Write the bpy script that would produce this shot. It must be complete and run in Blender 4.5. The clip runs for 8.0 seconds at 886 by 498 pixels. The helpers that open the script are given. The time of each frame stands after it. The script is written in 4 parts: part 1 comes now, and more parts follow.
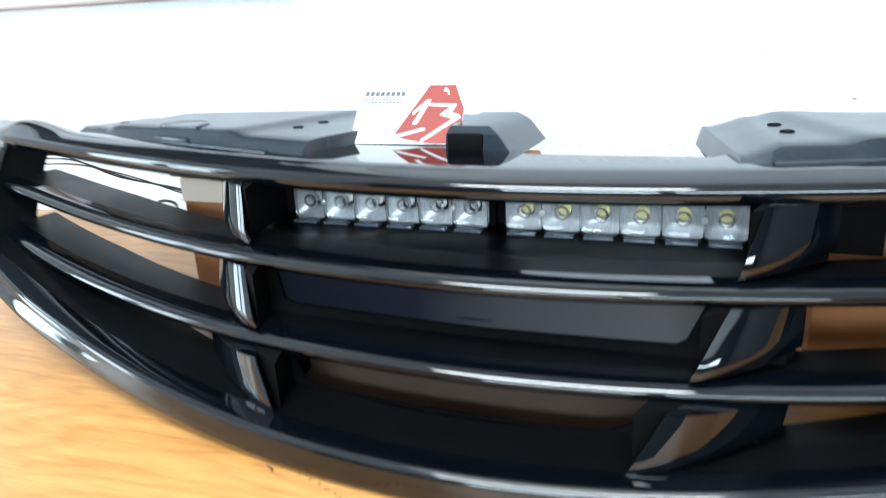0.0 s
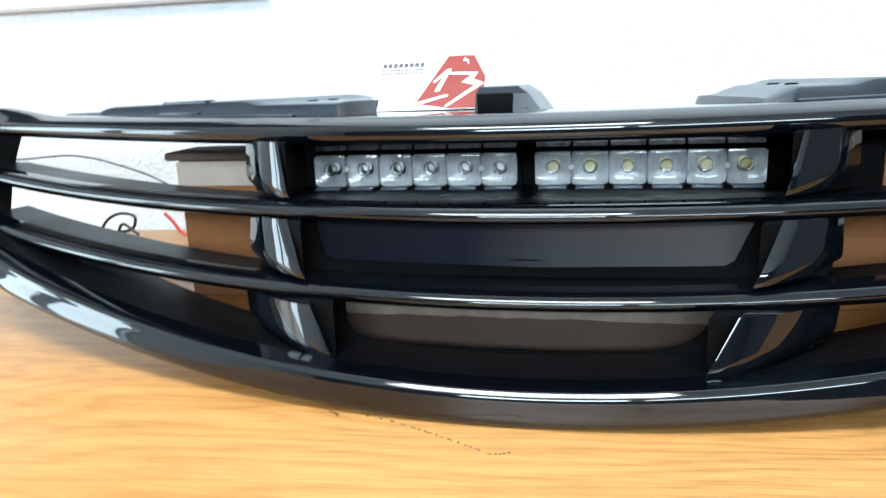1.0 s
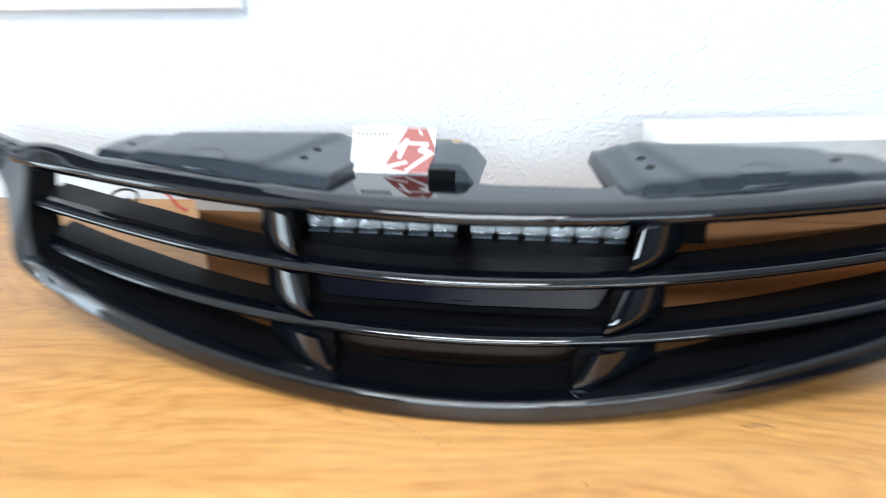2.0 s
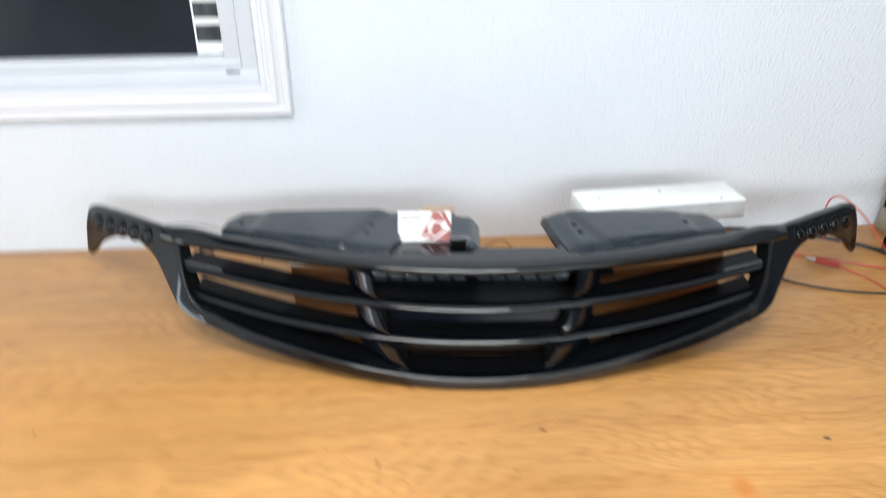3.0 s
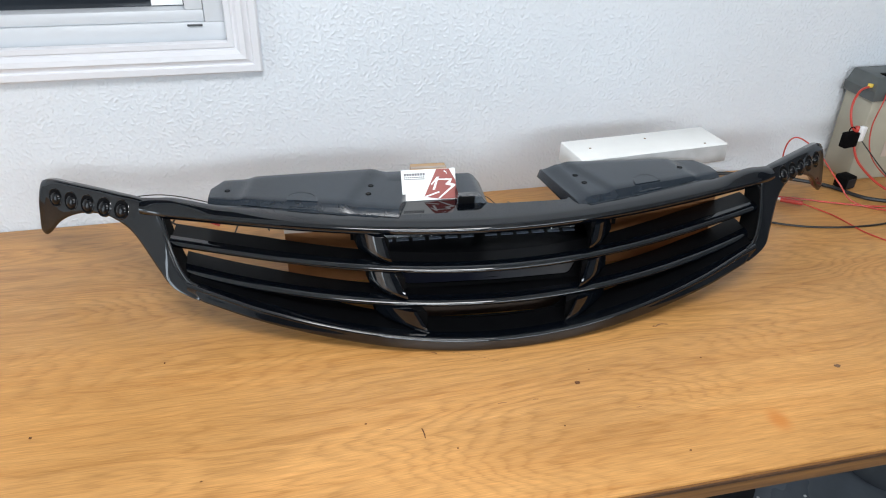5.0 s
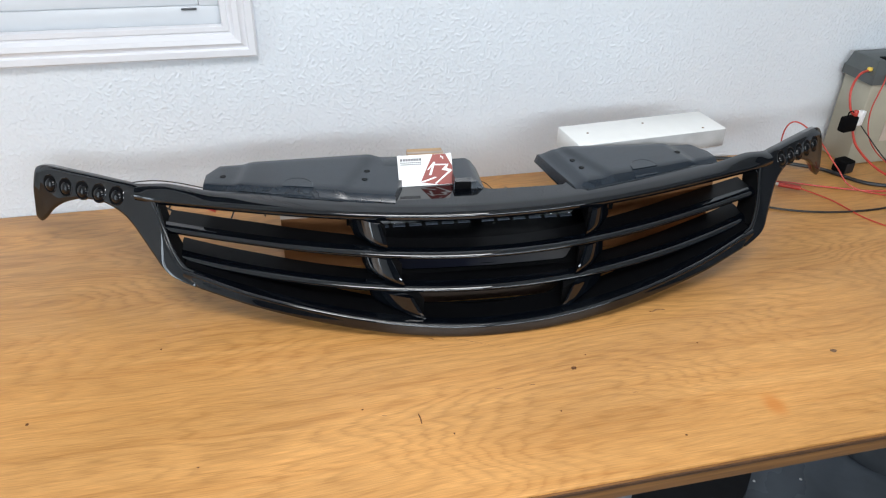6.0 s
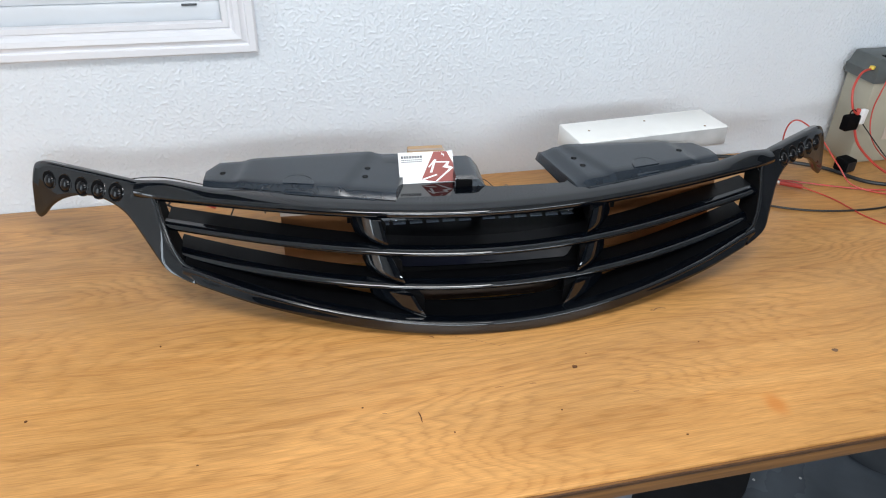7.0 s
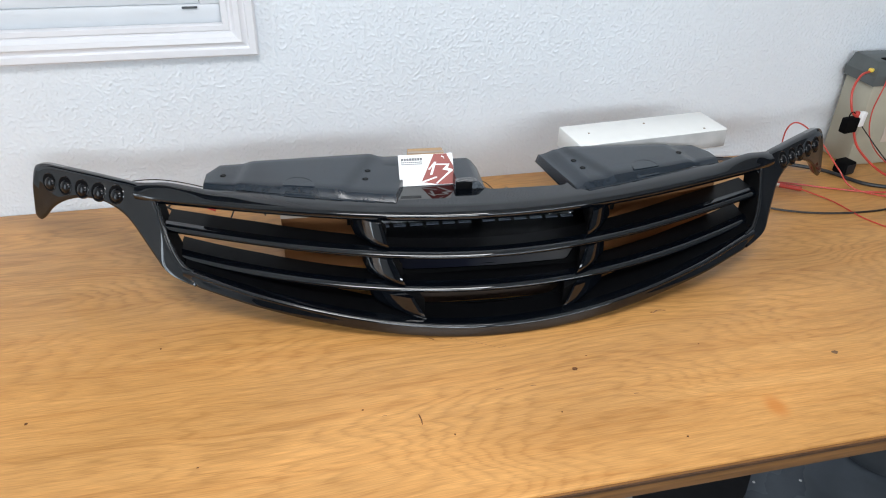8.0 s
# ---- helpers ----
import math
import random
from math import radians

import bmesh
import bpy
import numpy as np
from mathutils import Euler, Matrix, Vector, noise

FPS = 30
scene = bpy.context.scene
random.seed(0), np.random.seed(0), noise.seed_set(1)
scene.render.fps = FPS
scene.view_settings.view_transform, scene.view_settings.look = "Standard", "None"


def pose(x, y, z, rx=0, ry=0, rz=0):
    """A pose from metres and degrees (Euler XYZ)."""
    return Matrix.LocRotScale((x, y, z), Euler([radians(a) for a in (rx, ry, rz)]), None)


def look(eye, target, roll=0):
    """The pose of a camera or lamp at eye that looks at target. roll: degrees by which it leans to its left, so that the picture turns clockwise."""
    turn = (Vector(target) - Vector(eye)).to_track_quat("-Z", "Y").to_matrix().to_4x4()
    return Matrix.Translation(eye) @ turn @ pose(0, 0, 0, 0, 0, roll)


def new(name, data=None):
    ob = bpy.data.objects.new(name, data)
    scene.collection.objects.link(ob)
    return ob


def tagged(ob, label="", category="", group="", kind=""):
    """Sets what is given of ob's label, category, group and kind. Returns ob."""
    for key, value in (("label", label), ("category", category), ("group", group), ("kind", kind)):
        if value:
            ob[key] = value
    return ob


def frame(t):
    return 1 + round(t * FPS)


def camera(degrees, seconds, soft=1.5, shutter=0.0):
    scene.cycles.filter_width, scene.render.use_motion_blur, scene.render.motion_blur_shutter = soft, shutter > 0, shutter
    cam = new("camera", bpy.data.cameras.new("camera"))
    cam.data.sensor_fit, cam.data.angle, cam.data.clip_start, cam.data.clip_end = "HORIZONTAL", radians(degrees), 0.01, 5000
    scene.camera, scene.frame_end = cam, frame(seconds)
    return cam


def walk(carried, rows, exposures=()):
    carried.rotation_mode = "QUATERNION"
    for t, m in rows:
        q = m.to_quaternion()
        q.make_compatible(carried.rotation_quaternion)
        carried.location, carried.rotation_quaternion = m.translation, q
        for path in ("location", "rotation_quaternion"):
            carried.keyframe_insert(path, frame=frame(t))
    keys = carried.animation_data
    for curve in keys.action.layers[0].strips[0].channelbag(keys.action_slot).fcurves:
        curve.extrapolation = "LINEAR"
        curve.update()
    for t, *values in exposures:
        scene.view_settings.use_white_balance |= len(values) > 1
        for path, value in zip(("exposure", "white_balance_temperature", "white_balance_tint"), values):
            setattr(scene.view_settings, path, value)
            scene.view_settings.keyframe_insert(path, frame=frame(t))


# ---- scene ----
cam = camera(62.9, 8.0, 1.1, 0.9)
PATH = [
    (0, (0.442, -0.847, 1.012), (-0.138, 0.959, 0.378), -3.1),
    (0.5, (0.376, -0.888, 0.965), (0.013, 1.004, 0.428), -0.6),
    (1, (0.349, -0.898, 0.945), (0.04, 1.019, 0.464), -2.5),
    (1.5, (0.351, -0.91, 0.952), (0.101, 1.03, 0.535), -2.1),
    (1.7, (0.364, -0.934, 1.017), (0.166, 0.947, 0.368), -1.5),
    (2.8, (0.303, -1.415, 1.47), (0.291, 0.322, 0.48), -1.1),
    (3, (0.218, -1.424, 1.478), (0.32, 0.339, 0.54), -0.3),
    (3.2, (0.106, -1.418, 1.46), (0.352, 0.367, 0.593), -1.2),
    (3.5, (0.054, -1.364, 1.48), (0.44, 0.33, 0.489), -0.6),
    (4, (0.031, -1.35, 1.464), (0.474, 0.296, 0.417), 2.0),
    (4.5, (0.025, -1.357, 1.458), (0.391, 0.306, 0.409), 0.9),
    (5, (0.026, -1.361, 1.455), (0.427, 0.304, 0.423), 1.4),
    (6.5, (0.031, -1.356, 1.454), (0.43, 0.28, 0.374), 1.4),
    (7, (0.029, -1.354, 1.453), (0.43, 0.284, 0.379), 1.6),
    (7.5, (0.028, -1.355, 1.453), (0.43, 0.285, 0.381), 1.6),
    (8, (0.028, -1.355, 1.453), (0.431, 0.287, 0.385), 1.6),
]
walk(cam, [(t, look(eye, target, roll)) for t, eye, target, roll in PATH],
     exposures=[(0, 0.92, 6150, 3), (1, 0.84, 6150, 2), (1.5, 0.86, 6150, 3), (1.7, 0.76, 6200, 5), (2.8, 0.28, 6600, 9), (3, 0.16, 6700, 10), (3.5, -0.06, 6650, 10), (4.5, -0.10, 6650, 10), (8, -0.10, 6650, 10)])

# ---- world and light ----
world = bpy.data.worlds.new("sky")
scene.world = world
world.use_nodes = True
wn = world.node_tree.nodes
sky = wn.new("ShaderNodeTexSky")
sky.sky_type, sky.sun_disc = "NISHITA", False
sky.sun_elevation, sky.sun_rotation = radians(50), radians(150)
world.node_tree.links.new(sky.outputs[0], wn["Background"].inputs[0])
wn["Background"].inputs[1].default_value = 0.1

ROOM = (-2.2, 3.2, -3.6, 2.6)      # west, east, south, ceiling


def area_lamp(name, where, target, w, h, watts, colour):
    lamp = bpy.data.lights.new(name, "AREA")
    lamp.shape, lamp.size, lamp.size_y, lamp.energy, lamp.color = "RECTANGLE", w, h, watts, colour
    ob = new(name, lamp)
    ob.matrix_world = look(where, target)
    return ob


# daylight through the south window and the glazed west door, and the ceiling troffer
area_lamp("daylight_west", (-0.015, -3.66, 1.82), (-0.015, 0, 1.82), 1.36, 0.46, 40, (0.80, 0.91, 1.0))
area_lamp("daylight_east", (1.650, -3.66, 1.82), (1.650, 0, 1.82), 1.70, 0.46, 30, (0.80, 0.91, 1.0))
area_lamp("daylight_door", (-2.27, -1.20, 1.06), (0, -1.20, 1.06), 0.86, 1.98, 31, (0.78, 0.90, 1.0))
area_lamp("troffer_light", (0.1, -1.5, 2.56), (0.1, -1.5, 0), 1.15, 0.55, 37, (0.95, 0.97, 1.0))


# ---- materials ----
def mat(name, base, rough=0.5, metal=0.0, coat=0.0, vary=0.0, scale=20.0, bump=0.0, bump_scale=200.0, rough_vary=0.0, spec=0.5, trans=0.0, ior=1.45, stretch=(1, 1, 1)):
    m = bpy.data.materials.new(name)
    m.use_nodes = True
    n, l = m.node_tree.nodes, m.node_tree.links
    b = n["Principled BSDF"]
    b.inputs["Base Color"].default_value = (*base, 1)
    b.inputs["Roughness"].default_value = rough
    b.inputs["Metallic"].default_value = metal
    b.inputs["Coat Weight"].default_value = coat
    b.inputs["Coat Roughness"].default_value = 0.03
    b.inputs["Specular IOR Level"].default_value = spec
    b.inputs["Transmission Weight"].default_value = trans
    b.inputs["IOR"].default_value = ior
    co = n.new("ShaderNodeTexCoord")
    mp = n.new("ShaderNodeMapping")
    mp.inputs["Scale"].default_value = stretch
    l.new(co.outputs["Object"], mp.inputs["Vector"])
    if vary:
        t = n.new("ShaderNodeTexNoise")
        t.inputs["Scale"].default_value, t.inputs["Detail"].default_value = scale, 6
        l.new(mp.outputs[0], t.inputs["Vector"])
        r = n.new("ShaderNodeValToRGB")
        r.color_ramp.elements[0].position, r.color_ramp.elements[1].position = 0.3, 0.7
        r.color_ramp.elements[0].color = (*[c * (1 - vary) for c in base], 1)
        r.color_ramp.elements[1].color = (*[min(1, c * (1 + vary)) for c in base], 1)
        l.new(t.outputs[0], r.inputs[0])
        l.new(r.outputs[0], b.inputs["Base Color"])
    if rough_vary:
        t = n.new("ShaderNodeTexNoise")
        t.inputs["Scale"].default_value, t.inputs["Detail"].default_value = scale * 0.6, 5
        l.new(mp.outputs[0], t.inputs["Vector"])
        r = n.new("ShaderNodeMapRange")
        r.inputs["To Min"].default_value, r.inputs["To Max"].default_value = max(0, rough - rough_vary), rough + rough_vary
        l.new(t.outputs[0], r.inputs[0])
        l.new(r.outputs[0], b.inputs["Roughness"])
    if bump:
        t = n.new("ShaderNodeTexNoise")
        t.inputs["Scale"].default_value, t.inputs["Detail"].default_value = bump_scale, 4
        l.new(mp.outputs[0], t.inputs["Vector"])
        k = n.new("ShaderNodeBump")
        k.inputs["Strength"].default_value, k.inputs["Distance"].default_value = 1.0, bump
        l.new(t.outputs[0], k.inputs["Height"])
        l.new(k.outputs[0], b.inputs["Normal"])
    return m


RUST = (0.653, -0.753)


def wood_material():
    """Oak laminate: long wavering grain along x, fine pores, faint stains."""
    m = mat("oak_laminate", (0.55, 0.28, 0.09), 0.32)
    n, l = m.node_tree.nodes, m.node_tree.links
    b = n["Principled BSDF"]
    co = n.new("ShaderNodeTexCoord")
    warp = n.new("ShaderNodeTexNoise")
    warp.inputs["Scale"].default_value, warp.inputs["Detail"].default_value = 1.5, 1.5
    l.new(co.outputs["Object"], warp.inputs["Vector"])
    sc = n.new("ShaderNodeVectorMath")
    sc.operation = "MULTIPLY_ADD"
    sc.inputs[1].default_value = (0.0, 0.06, 0.0)
    l.new(warp.outputs["Color"], sc.inputs[0])
    l.new(co.outputs["Object"], sc.inputs[2])
    mp = n.new("ShaderNodeMapping")
    mp.inputs["Scale"].default_value = (0.8, 26, 1)
    l.new(sc.outputs[0], mp.inputs["Vector"])
    g1 = n.new("ShaderNodeTexNoise")
    g1.inputs["Scale"].default_value, g1.inputs["Detail"].default_value, g1.inputs["Roughness"].default_value = 1.5, 7, 0.66
    l.new(mp.outputs[0], g1.inputs["Vector"])
    mp2 = n.new("ShaderNodeMapping")
    mp2.inputs["Scale"].default_value = (20, 420, 1)
    l.new(sc.outputs[0], mp2.inputs["Vector"])
    g2 = n.new("ShaderNodeTexNoise")
    g2.inputs["Scale"].default_value, g2.inputs["Detail"].default_value = 1.6, 4
    l.new(mp2.outputs[0], g2.inputs["Vector"])
    stain = n.new("ShaderNodeTexNoise")
    stain.inputs["Scale"].default_value, stain.inputs["Detail"].default_value = 4.2, 5
    mps = n.new("ShaderNodeMapping")
    mps.inputs["Scale"].default_value = (0.7, 1.9, 1)
    l.new(sc.outputs[0], mps.inputs["Vector"])
    l.new(mps.outputs[0], stain.inputs["Vector"])
    r1 = n.new("ShaderNodeValToRGB")
    e = r1.color_ramp.elements
    e[0].position, e[0].color = 0.30, (0.470, 0.200, 0.050, 1)
    e[1].position, e[1].color = 0.74, (0.635, 0.326, 0.108, 1)
    mid = e.new(0.52)
    mid.color = (0.578, 0.283, 0.087, 1)
    r2 = n.new("ShaderNodeMapRange")
    r2.inputs["From Min"].default_value, r2.inputs["From Max"].default_value = 0.3, 0.7
    r2.inputs["To Min"].default_value, r2.inputs["To Max"].default_value = 0.79, 1.09
    l.new(g2.outputs[0], r2.inputs[0])
    r3 = n.new("ShaderNodeMapRange")
    r3.inputs["From Min"].default_value, r3.inputs["From Max"].default_value = 0.3, 0.7
    r3.inputs["To Min"].default_value, r3.inputs["To Max"].default_value = 0.80, 1.07
    l.new(stain.outputs[0], r3.inputs[0])
    # growth rings cut at a slant: long bands along x that close into arches here and there
    mpw = n.new("ShaderNodeMapping")
    mpw.inputs["Scale"].default_value = (0.85, 2.9, 1)
    mpw.inputs["Location"].default_value = (0.35, 0.6, 0)
    l.new(co.outputs["Object"], mpw.inputs["Vector"])
    hill = n.new("ShaderNodeTexNoise")
    hill.inputs["Scale"].default_value, hill.inputs["Detail"].default_value, hill.inputs["Roughness"].default_value = 1.6, 2.5, 0.40
    l.new(mpw.outputs[0], hill.inputs["Vector"])
    jag = n.new("ShaderNodeTexNoise")
    jag.inputs["Scale"].default_value, jag.inputs["Detail"].default_value = 34, 3
    mpj = n.new("ShaderNodeMapping")
    mpj.inputs["Scale"].default_value = (0.16, 2.2, 1)
    l.new(co.outputs["Object"], mpj.inputs["Vector"])
    l.new(mpj.outputs[0], jag.inputs["Vector"])
    sep = n.new("ShaderNodeSeparateXYZ")
    l.new(co.outputs["Object"], sep.inputs[0])
    lift = n.new("ShaderNodeMath")
    lift.operation = "MULTIPLY_ADD"
    lift.inputs[1].default_value = 40
    l.new(hill.outputs[0], lift.inputs[0])
    jagged = n.new("ShaderNodeMath")
    jagged.operation = "MULTIPLY"
    jagged.inputs[1].default_value = 2.3
    l.new(jag.outputs[0], jagged.inputs[0])
    l.new(jagged.outputs[0], lift.inputs[2])
    phase = n.new("ShaderNodeMath")
    phase.operation = "MULTIPLY_ADD"
    phase.inputs[1].default_value = 27
    l.new(sep.outputs["Y"], phase.inputs[0])
    l.new(lift.outputs[0], phase.inputs[2])
    ring = n.new("ShaderNodeMath")
    ring.operation = "FRACT"
    l.new(phase.outputs[0], ring.inputs[0])
    # each ring darkens slowly and ends in a thin late-wood line
    wave = n.new("ShaderNodeValToRGB")
    w = wave.color_ramp.elements
    w[0].position, w[0].color = 0.0, (0.15, 0.15, 0.15, 1)
    w[1].position, w[1].color = 1.0, (0.15, 0.15, 0.15, 1)
    for where, v in ((0.10, 0.62), (0.35, 0.95), (0.70, 0.72), (0.90, 0.22)):
        k = w.new(where)
        k.color = (v, v, v, 1)
    l.new(ring.outputs[0], wave.inputs[0])
    # some stretches of the sheet are plainer than others
    plain = n.new("ShaderNodeTexNoise")
    plain.inputs["Scale"].default_value, plain.inputs["Detail"].default_value = 2.6, 2
    l.new(mps.outputs[0], plain.inputs["Vector"])
    faint = n.new("ShaderNodeMapRange")
    faint.inputs["From Min"].default_value, faint.inputs["From Max"].default_value = 0.36, 0.64
    faint.inputs["To Min"].default_value, faint.inputs["To Max"].default_value = 0.95, 0.78
    l.new(plain.outputs[0], faint.inputs[0])
    r4 = n.new("ShaderNodeMapRange")
    l.new(wave.outputs[0], r4.inputs[0])
    l.new(faint.outputs[0], r4.inputs["To Min"])
    r4.inputs["To Max"].default_value = 1.02
    tone = n.new("ShaderNodeMath")
    tone.operation = "MULTIPLY_ADD"
    tone.inputs[1].default_value = 0.10
    l.new(wave.outputs[0], tone.inputs[0])
    l.new(g1.outputs[0], tone.inputs[2])
    l.new(tone.outputs[0], r1.inputs[0])
    pre = n.new("ShaderNodeMath")
    pre.operation = "MULTIPLY"
    l.new(r2.outputs[0], pre.inputs[0])
    l.new(r4.outputs[0], pre.inputs[1])
    mul = n.new("ShaderNodeMath")
    mul.operation = "MULTIPLY"
    l.new(pre.outputs[0], mul.inputs[0])
    l.new(r3.outputs[0], mul.inputs[1])
    mx = n.new("ShaderNodeVectorMath")
    mx.operation = "SCALE"
    l.new(r1.outputs[0], mx.inputs[0])
    l.new(mul.outputs[0], mx.inputs["Scale"])
    # one soft rust stain soaked into the top
    spot = n.new("ShaderNodeMapping")
    spot.inputs["Location"].default_value = (-RUST[0] / 0.022, -RUST[1] / 0.030, 0)
    spot.inputs["Scale"].default_value = (1 / 0.022, 1 / 0.030, 0)
    l.new(co.outputs["Object"], spot.inputs["Vector"])
    away = n.new("ShaderNodeVectorMath")
    away.operation = "LENGTH"
    l.new(spot.outputs[0], away.inputs[0])
    soak = n.new("ShaderNodeMapRange")
    soak.interpolation_type = "SMOOTHSTEP"
    soak.inputs["From Min"].default_value, soak.inputs["From Max"].default_value = 0.15, 1.0
    soak.inputs["To Min"].default_value, soak.inputs["To Max"].default_value = 0.75, 0.0
    l.new(away.outputs["Value"], soak.inputs[0])
    rust = n.new("ShaderNodeMix")
    rust.data_type = "RGBA"
    l.new(soak.outputs[0], rust.inputs[0])
    l.new(mx.outputs[0], rust.inputs[6])
    rust.inputs[7].default_value = (0.50, 0.17, 0.03, 1)
    l.new(rust.outputs[2], b.inputs["Base Color"])
    rr = n.new("ShaderNodeMapRange")
    rr.inputs["To Min"].default_value, rr.inputs["To Max"].default_value = 0.26, 0.46
    l.new(stain.outputs[0], rr.inputs[0])
    l.new(rr.outputs[0], b.inputs["Roughness"])
    bp = n.new("ShaderNodeBump")
    bp.inputs["Strength"].default_value, bp.inputs["Distance"].default_value = 0.1, 0.0003
    l.new(g2.outputs[0], bp.inputs["Height"])
    l.new(bp.outputs[0], b.inputs["Normal"])
    return m


def plaster_material():
    """White orange-peel drywall."""
    m = mat("orange_peel_wall", (0.678, 0.712, 0.754), 0.55, vary=0.02, scale=3)
    n, l = m.node_tree.nodes, m.node_tree.links
    co = n.new("ShaderNodeTexCoord")
    v = n.new("ShaderNodeTexNoise")
    v.inputs["Scale"].default_value, v.inputs["Detail"].default_value, v.inputs["Roughness"].default_value = 165, 0.6, 0.4
    l.new(co.outputs["Object"], v.inputs["Vector"])
    r = n.new("ShaderNodeMapRange")
    r.inputs["From Min"].default_value, r.inputs["From Max"].default_value = 0.40, 0.80
    r.interpolation_type = "SMOOTHSTEP"
    l.new(v.outputs[0], r.inputs[0])
    bp = n.new("ShaderNodeBump")
    bp.inputs["Strength"].default_value, bp.inputs["Distance"].default_value = 0.62, 0.0018
    l.new(r.outputs[0], bp.inputs["Height"])
    l.new(bp.outputs[0], n["Principled BSDF"].inputs["Normal"])
    return m


GREY_WALL = mat("grey_shop_paint", (0.13, 0.13, 0.13), 0.6, vary=0.06, scale=4)
DIM_WALL = mat("dark_shop_paint", (0.13, 0.13, 0.135), 0.6, vary=0.05, scale=4)
WOOD = wood_material()
WALL = plaster_material()
GLOSS = mat("gloss_black_paint", (0.0016, 0.0024, 0.0040), 0.035, spec=0.9, rough_vary=0.02, scale=30)
SATIN = mat("satin_black_plastic", (0.011, 0.017, 0.025), 0.24, spec=0.7, vary=0.15, scale=60, rough_vary=0.06, bump=0.00012, bump_scale=900)
DARK = mat("matt_black_primer", (0.0034, 0.0034, 0.0038), 0.72, spec=0.07, vary=0.2, scale=80)
DOME = mat("smoked_black_lens", (0.004, 0.004, 0.005), 0.16, spec=0.35, rough_vary=0.05, scale=120)
SHELF = mat("dull_gloss_black", (0.0028, 0.003, 0.0036), 0.34, spec=0.09, vary=0.2, scale=50, rough_vary=0.08)
LENS = mat("clear_lens", (0.95, 0.95, 0.95), 0.05, trans=1.0, ior=1.49)
CHROME = mat("frosted_reflector", (0.29, 0.30, 0.315), 0.30, metal=0.45, vary=0.22, scale=260, stretch=(3, 1, 1))
FROST = mat("frosted_clear_plastic", (0.40, 0.41, 0.44), 0.22, vary=0.45, scale=220, spec=0.6)
GLINT_RIB = mat("bluish_glint_rib", (0.085, 0.10, 0.13), 0.12, vary=0.3, scale=300)
PHOSPHOR = mat("yellow_phosphor", (0.62, 0.55, 0.24), 0.45, vary=0.15, scale=400)
CARDBOARD = mat("brown_cardboard", (0.235, 0.095, 0.030), 0.75, vary=0.12, scale=14, bump=0.0003, bump_scale=300, stretch=(1, 6, 1))
PALE_CARD = mat("pale_cardboard", (0.50, 0.42, 0.36), 0.75, vary=0.08, scale=20)
SHADED_FLAP = mat("shaded_flap_cardboard", (0.14, 0.095, 0.068), 0.75, vary=0.12, scale=14)
# darkened brown: the shade behind the middle openings is in the colour
SHADED_CARD = mat("shaded_cardboard", (0.060, 0.038, 0.027), 0.75, vary=0.12, scale=14)
GREY_PRINT = mat("faded_print", (0.08, 0.08, 0.09), 0.6, spec=0.12, vary=0.1, scale=18)
# the print runs from navy into grey along x
pn, pl_ = GREY_PRINT.node_tree.nodes, GREY_PRINT.node_tree.links
pco, pse, pno, pad, prm = pn.new("ShaderNodeTexCoord"), pn.new("ShaderNodeSeparateXYZ"), pn.new("ShaderNodeTexNoise"), pn.new("ShaderNodeMath"), pn.new("ShaderNodeValToRGB")
pno.inputs["Scale"].default_value, pno.inputs["Detail"].default_value = 30, 4
pad.operation = "MULTIPLY_ADD"
pad.inputs[1].default_value = 0.03
pl_.new(pco.outputs["Object"], pse.inputs[0])
pl_.new(pco.outputs["Object"], pno.inputs["Vector"])
pl_.new(pno.outputs[0], pad.inputs[0])
pl_.new(pse.outputs["X"], pad.inputs[2])
pmr = pn.new("ShaderNodeMapRange")
pmr.inputs["From Min"].default_value, pmr.inputs["From Max"].default_value = -0.12, 0.15
pl_.new(pad.outputs[0], pmr.inputs[0])
pl_.new(pmr.outputs[0], prm.inputs[0])
pe = prm.color_ramp.elements
pe[0].position, pe[0].color = 0.0, (0.005, 0.006, 0.012, 1)
pe[1].position, pe[1].color = 1.0, (0.080, 0.076, 0.076, 1)
pm = pe.new(0.36)
pm.color = (0.008, 0.009, 0.018, 1)
pm = pe.new(0.6)
pm.color = (0.045, 0.045, 0.05, 1)
pl_.new(prm.outputs[0], pn["Principled BSDF"].inputs["Base Color"])
EDGE_LIGHT = mat("pale_tan_edge_light", (0.16, 0.125, 0.095), 0.6, vary=0.3, scale=60)
BLUE_PRINT = mat("blue_print", (0.006, 0.011, 0.045), 0.55, vary=0.1, scale=40)
PAPER = mat("white_card_stock", (0.82, 0.82, 0.82), 0.45, vary=0.01, scale=50)
RED = mat("brick_red_ink", (0.24, 0.030, 0.022), 0.4, vary=0.06, scale=60)
INK = mat("grey_ink", (0.10, 0.10, 0.11), 0.5, vary=0.05, scale=90)
WHITE_PAINT = mat("white_painted_wood", (0.80, 0.80, 0.78), 0.4, vary=0.05, scale=12, rough_vary=0.1)
GREY_SIDE = mat("mottled_grey_side", (0.42, 0.42, 0.42), 0.6, vary=0.15, scale=25)
VINYL = mat("white_vinyl", (0.60, 0.625, 0.66), 0.3, vary=0.02, scale=10)
TRIM = mat("white_semi_gloss_trim", (0.70, 0.70, 0.73), 0.28, vary=0.02, scale=8)
PANE = mat("dark_window_glass", (0.02, 0.024, 0.03), 0.03, spec=0.6, vary=0.3, scale=3)
BATT_CASE = mat("tan_battery_case", (0.36, 0.34, 0.27), 0.45, vary=0.05, scale=20, bump=0.0001, bump_scale=500)
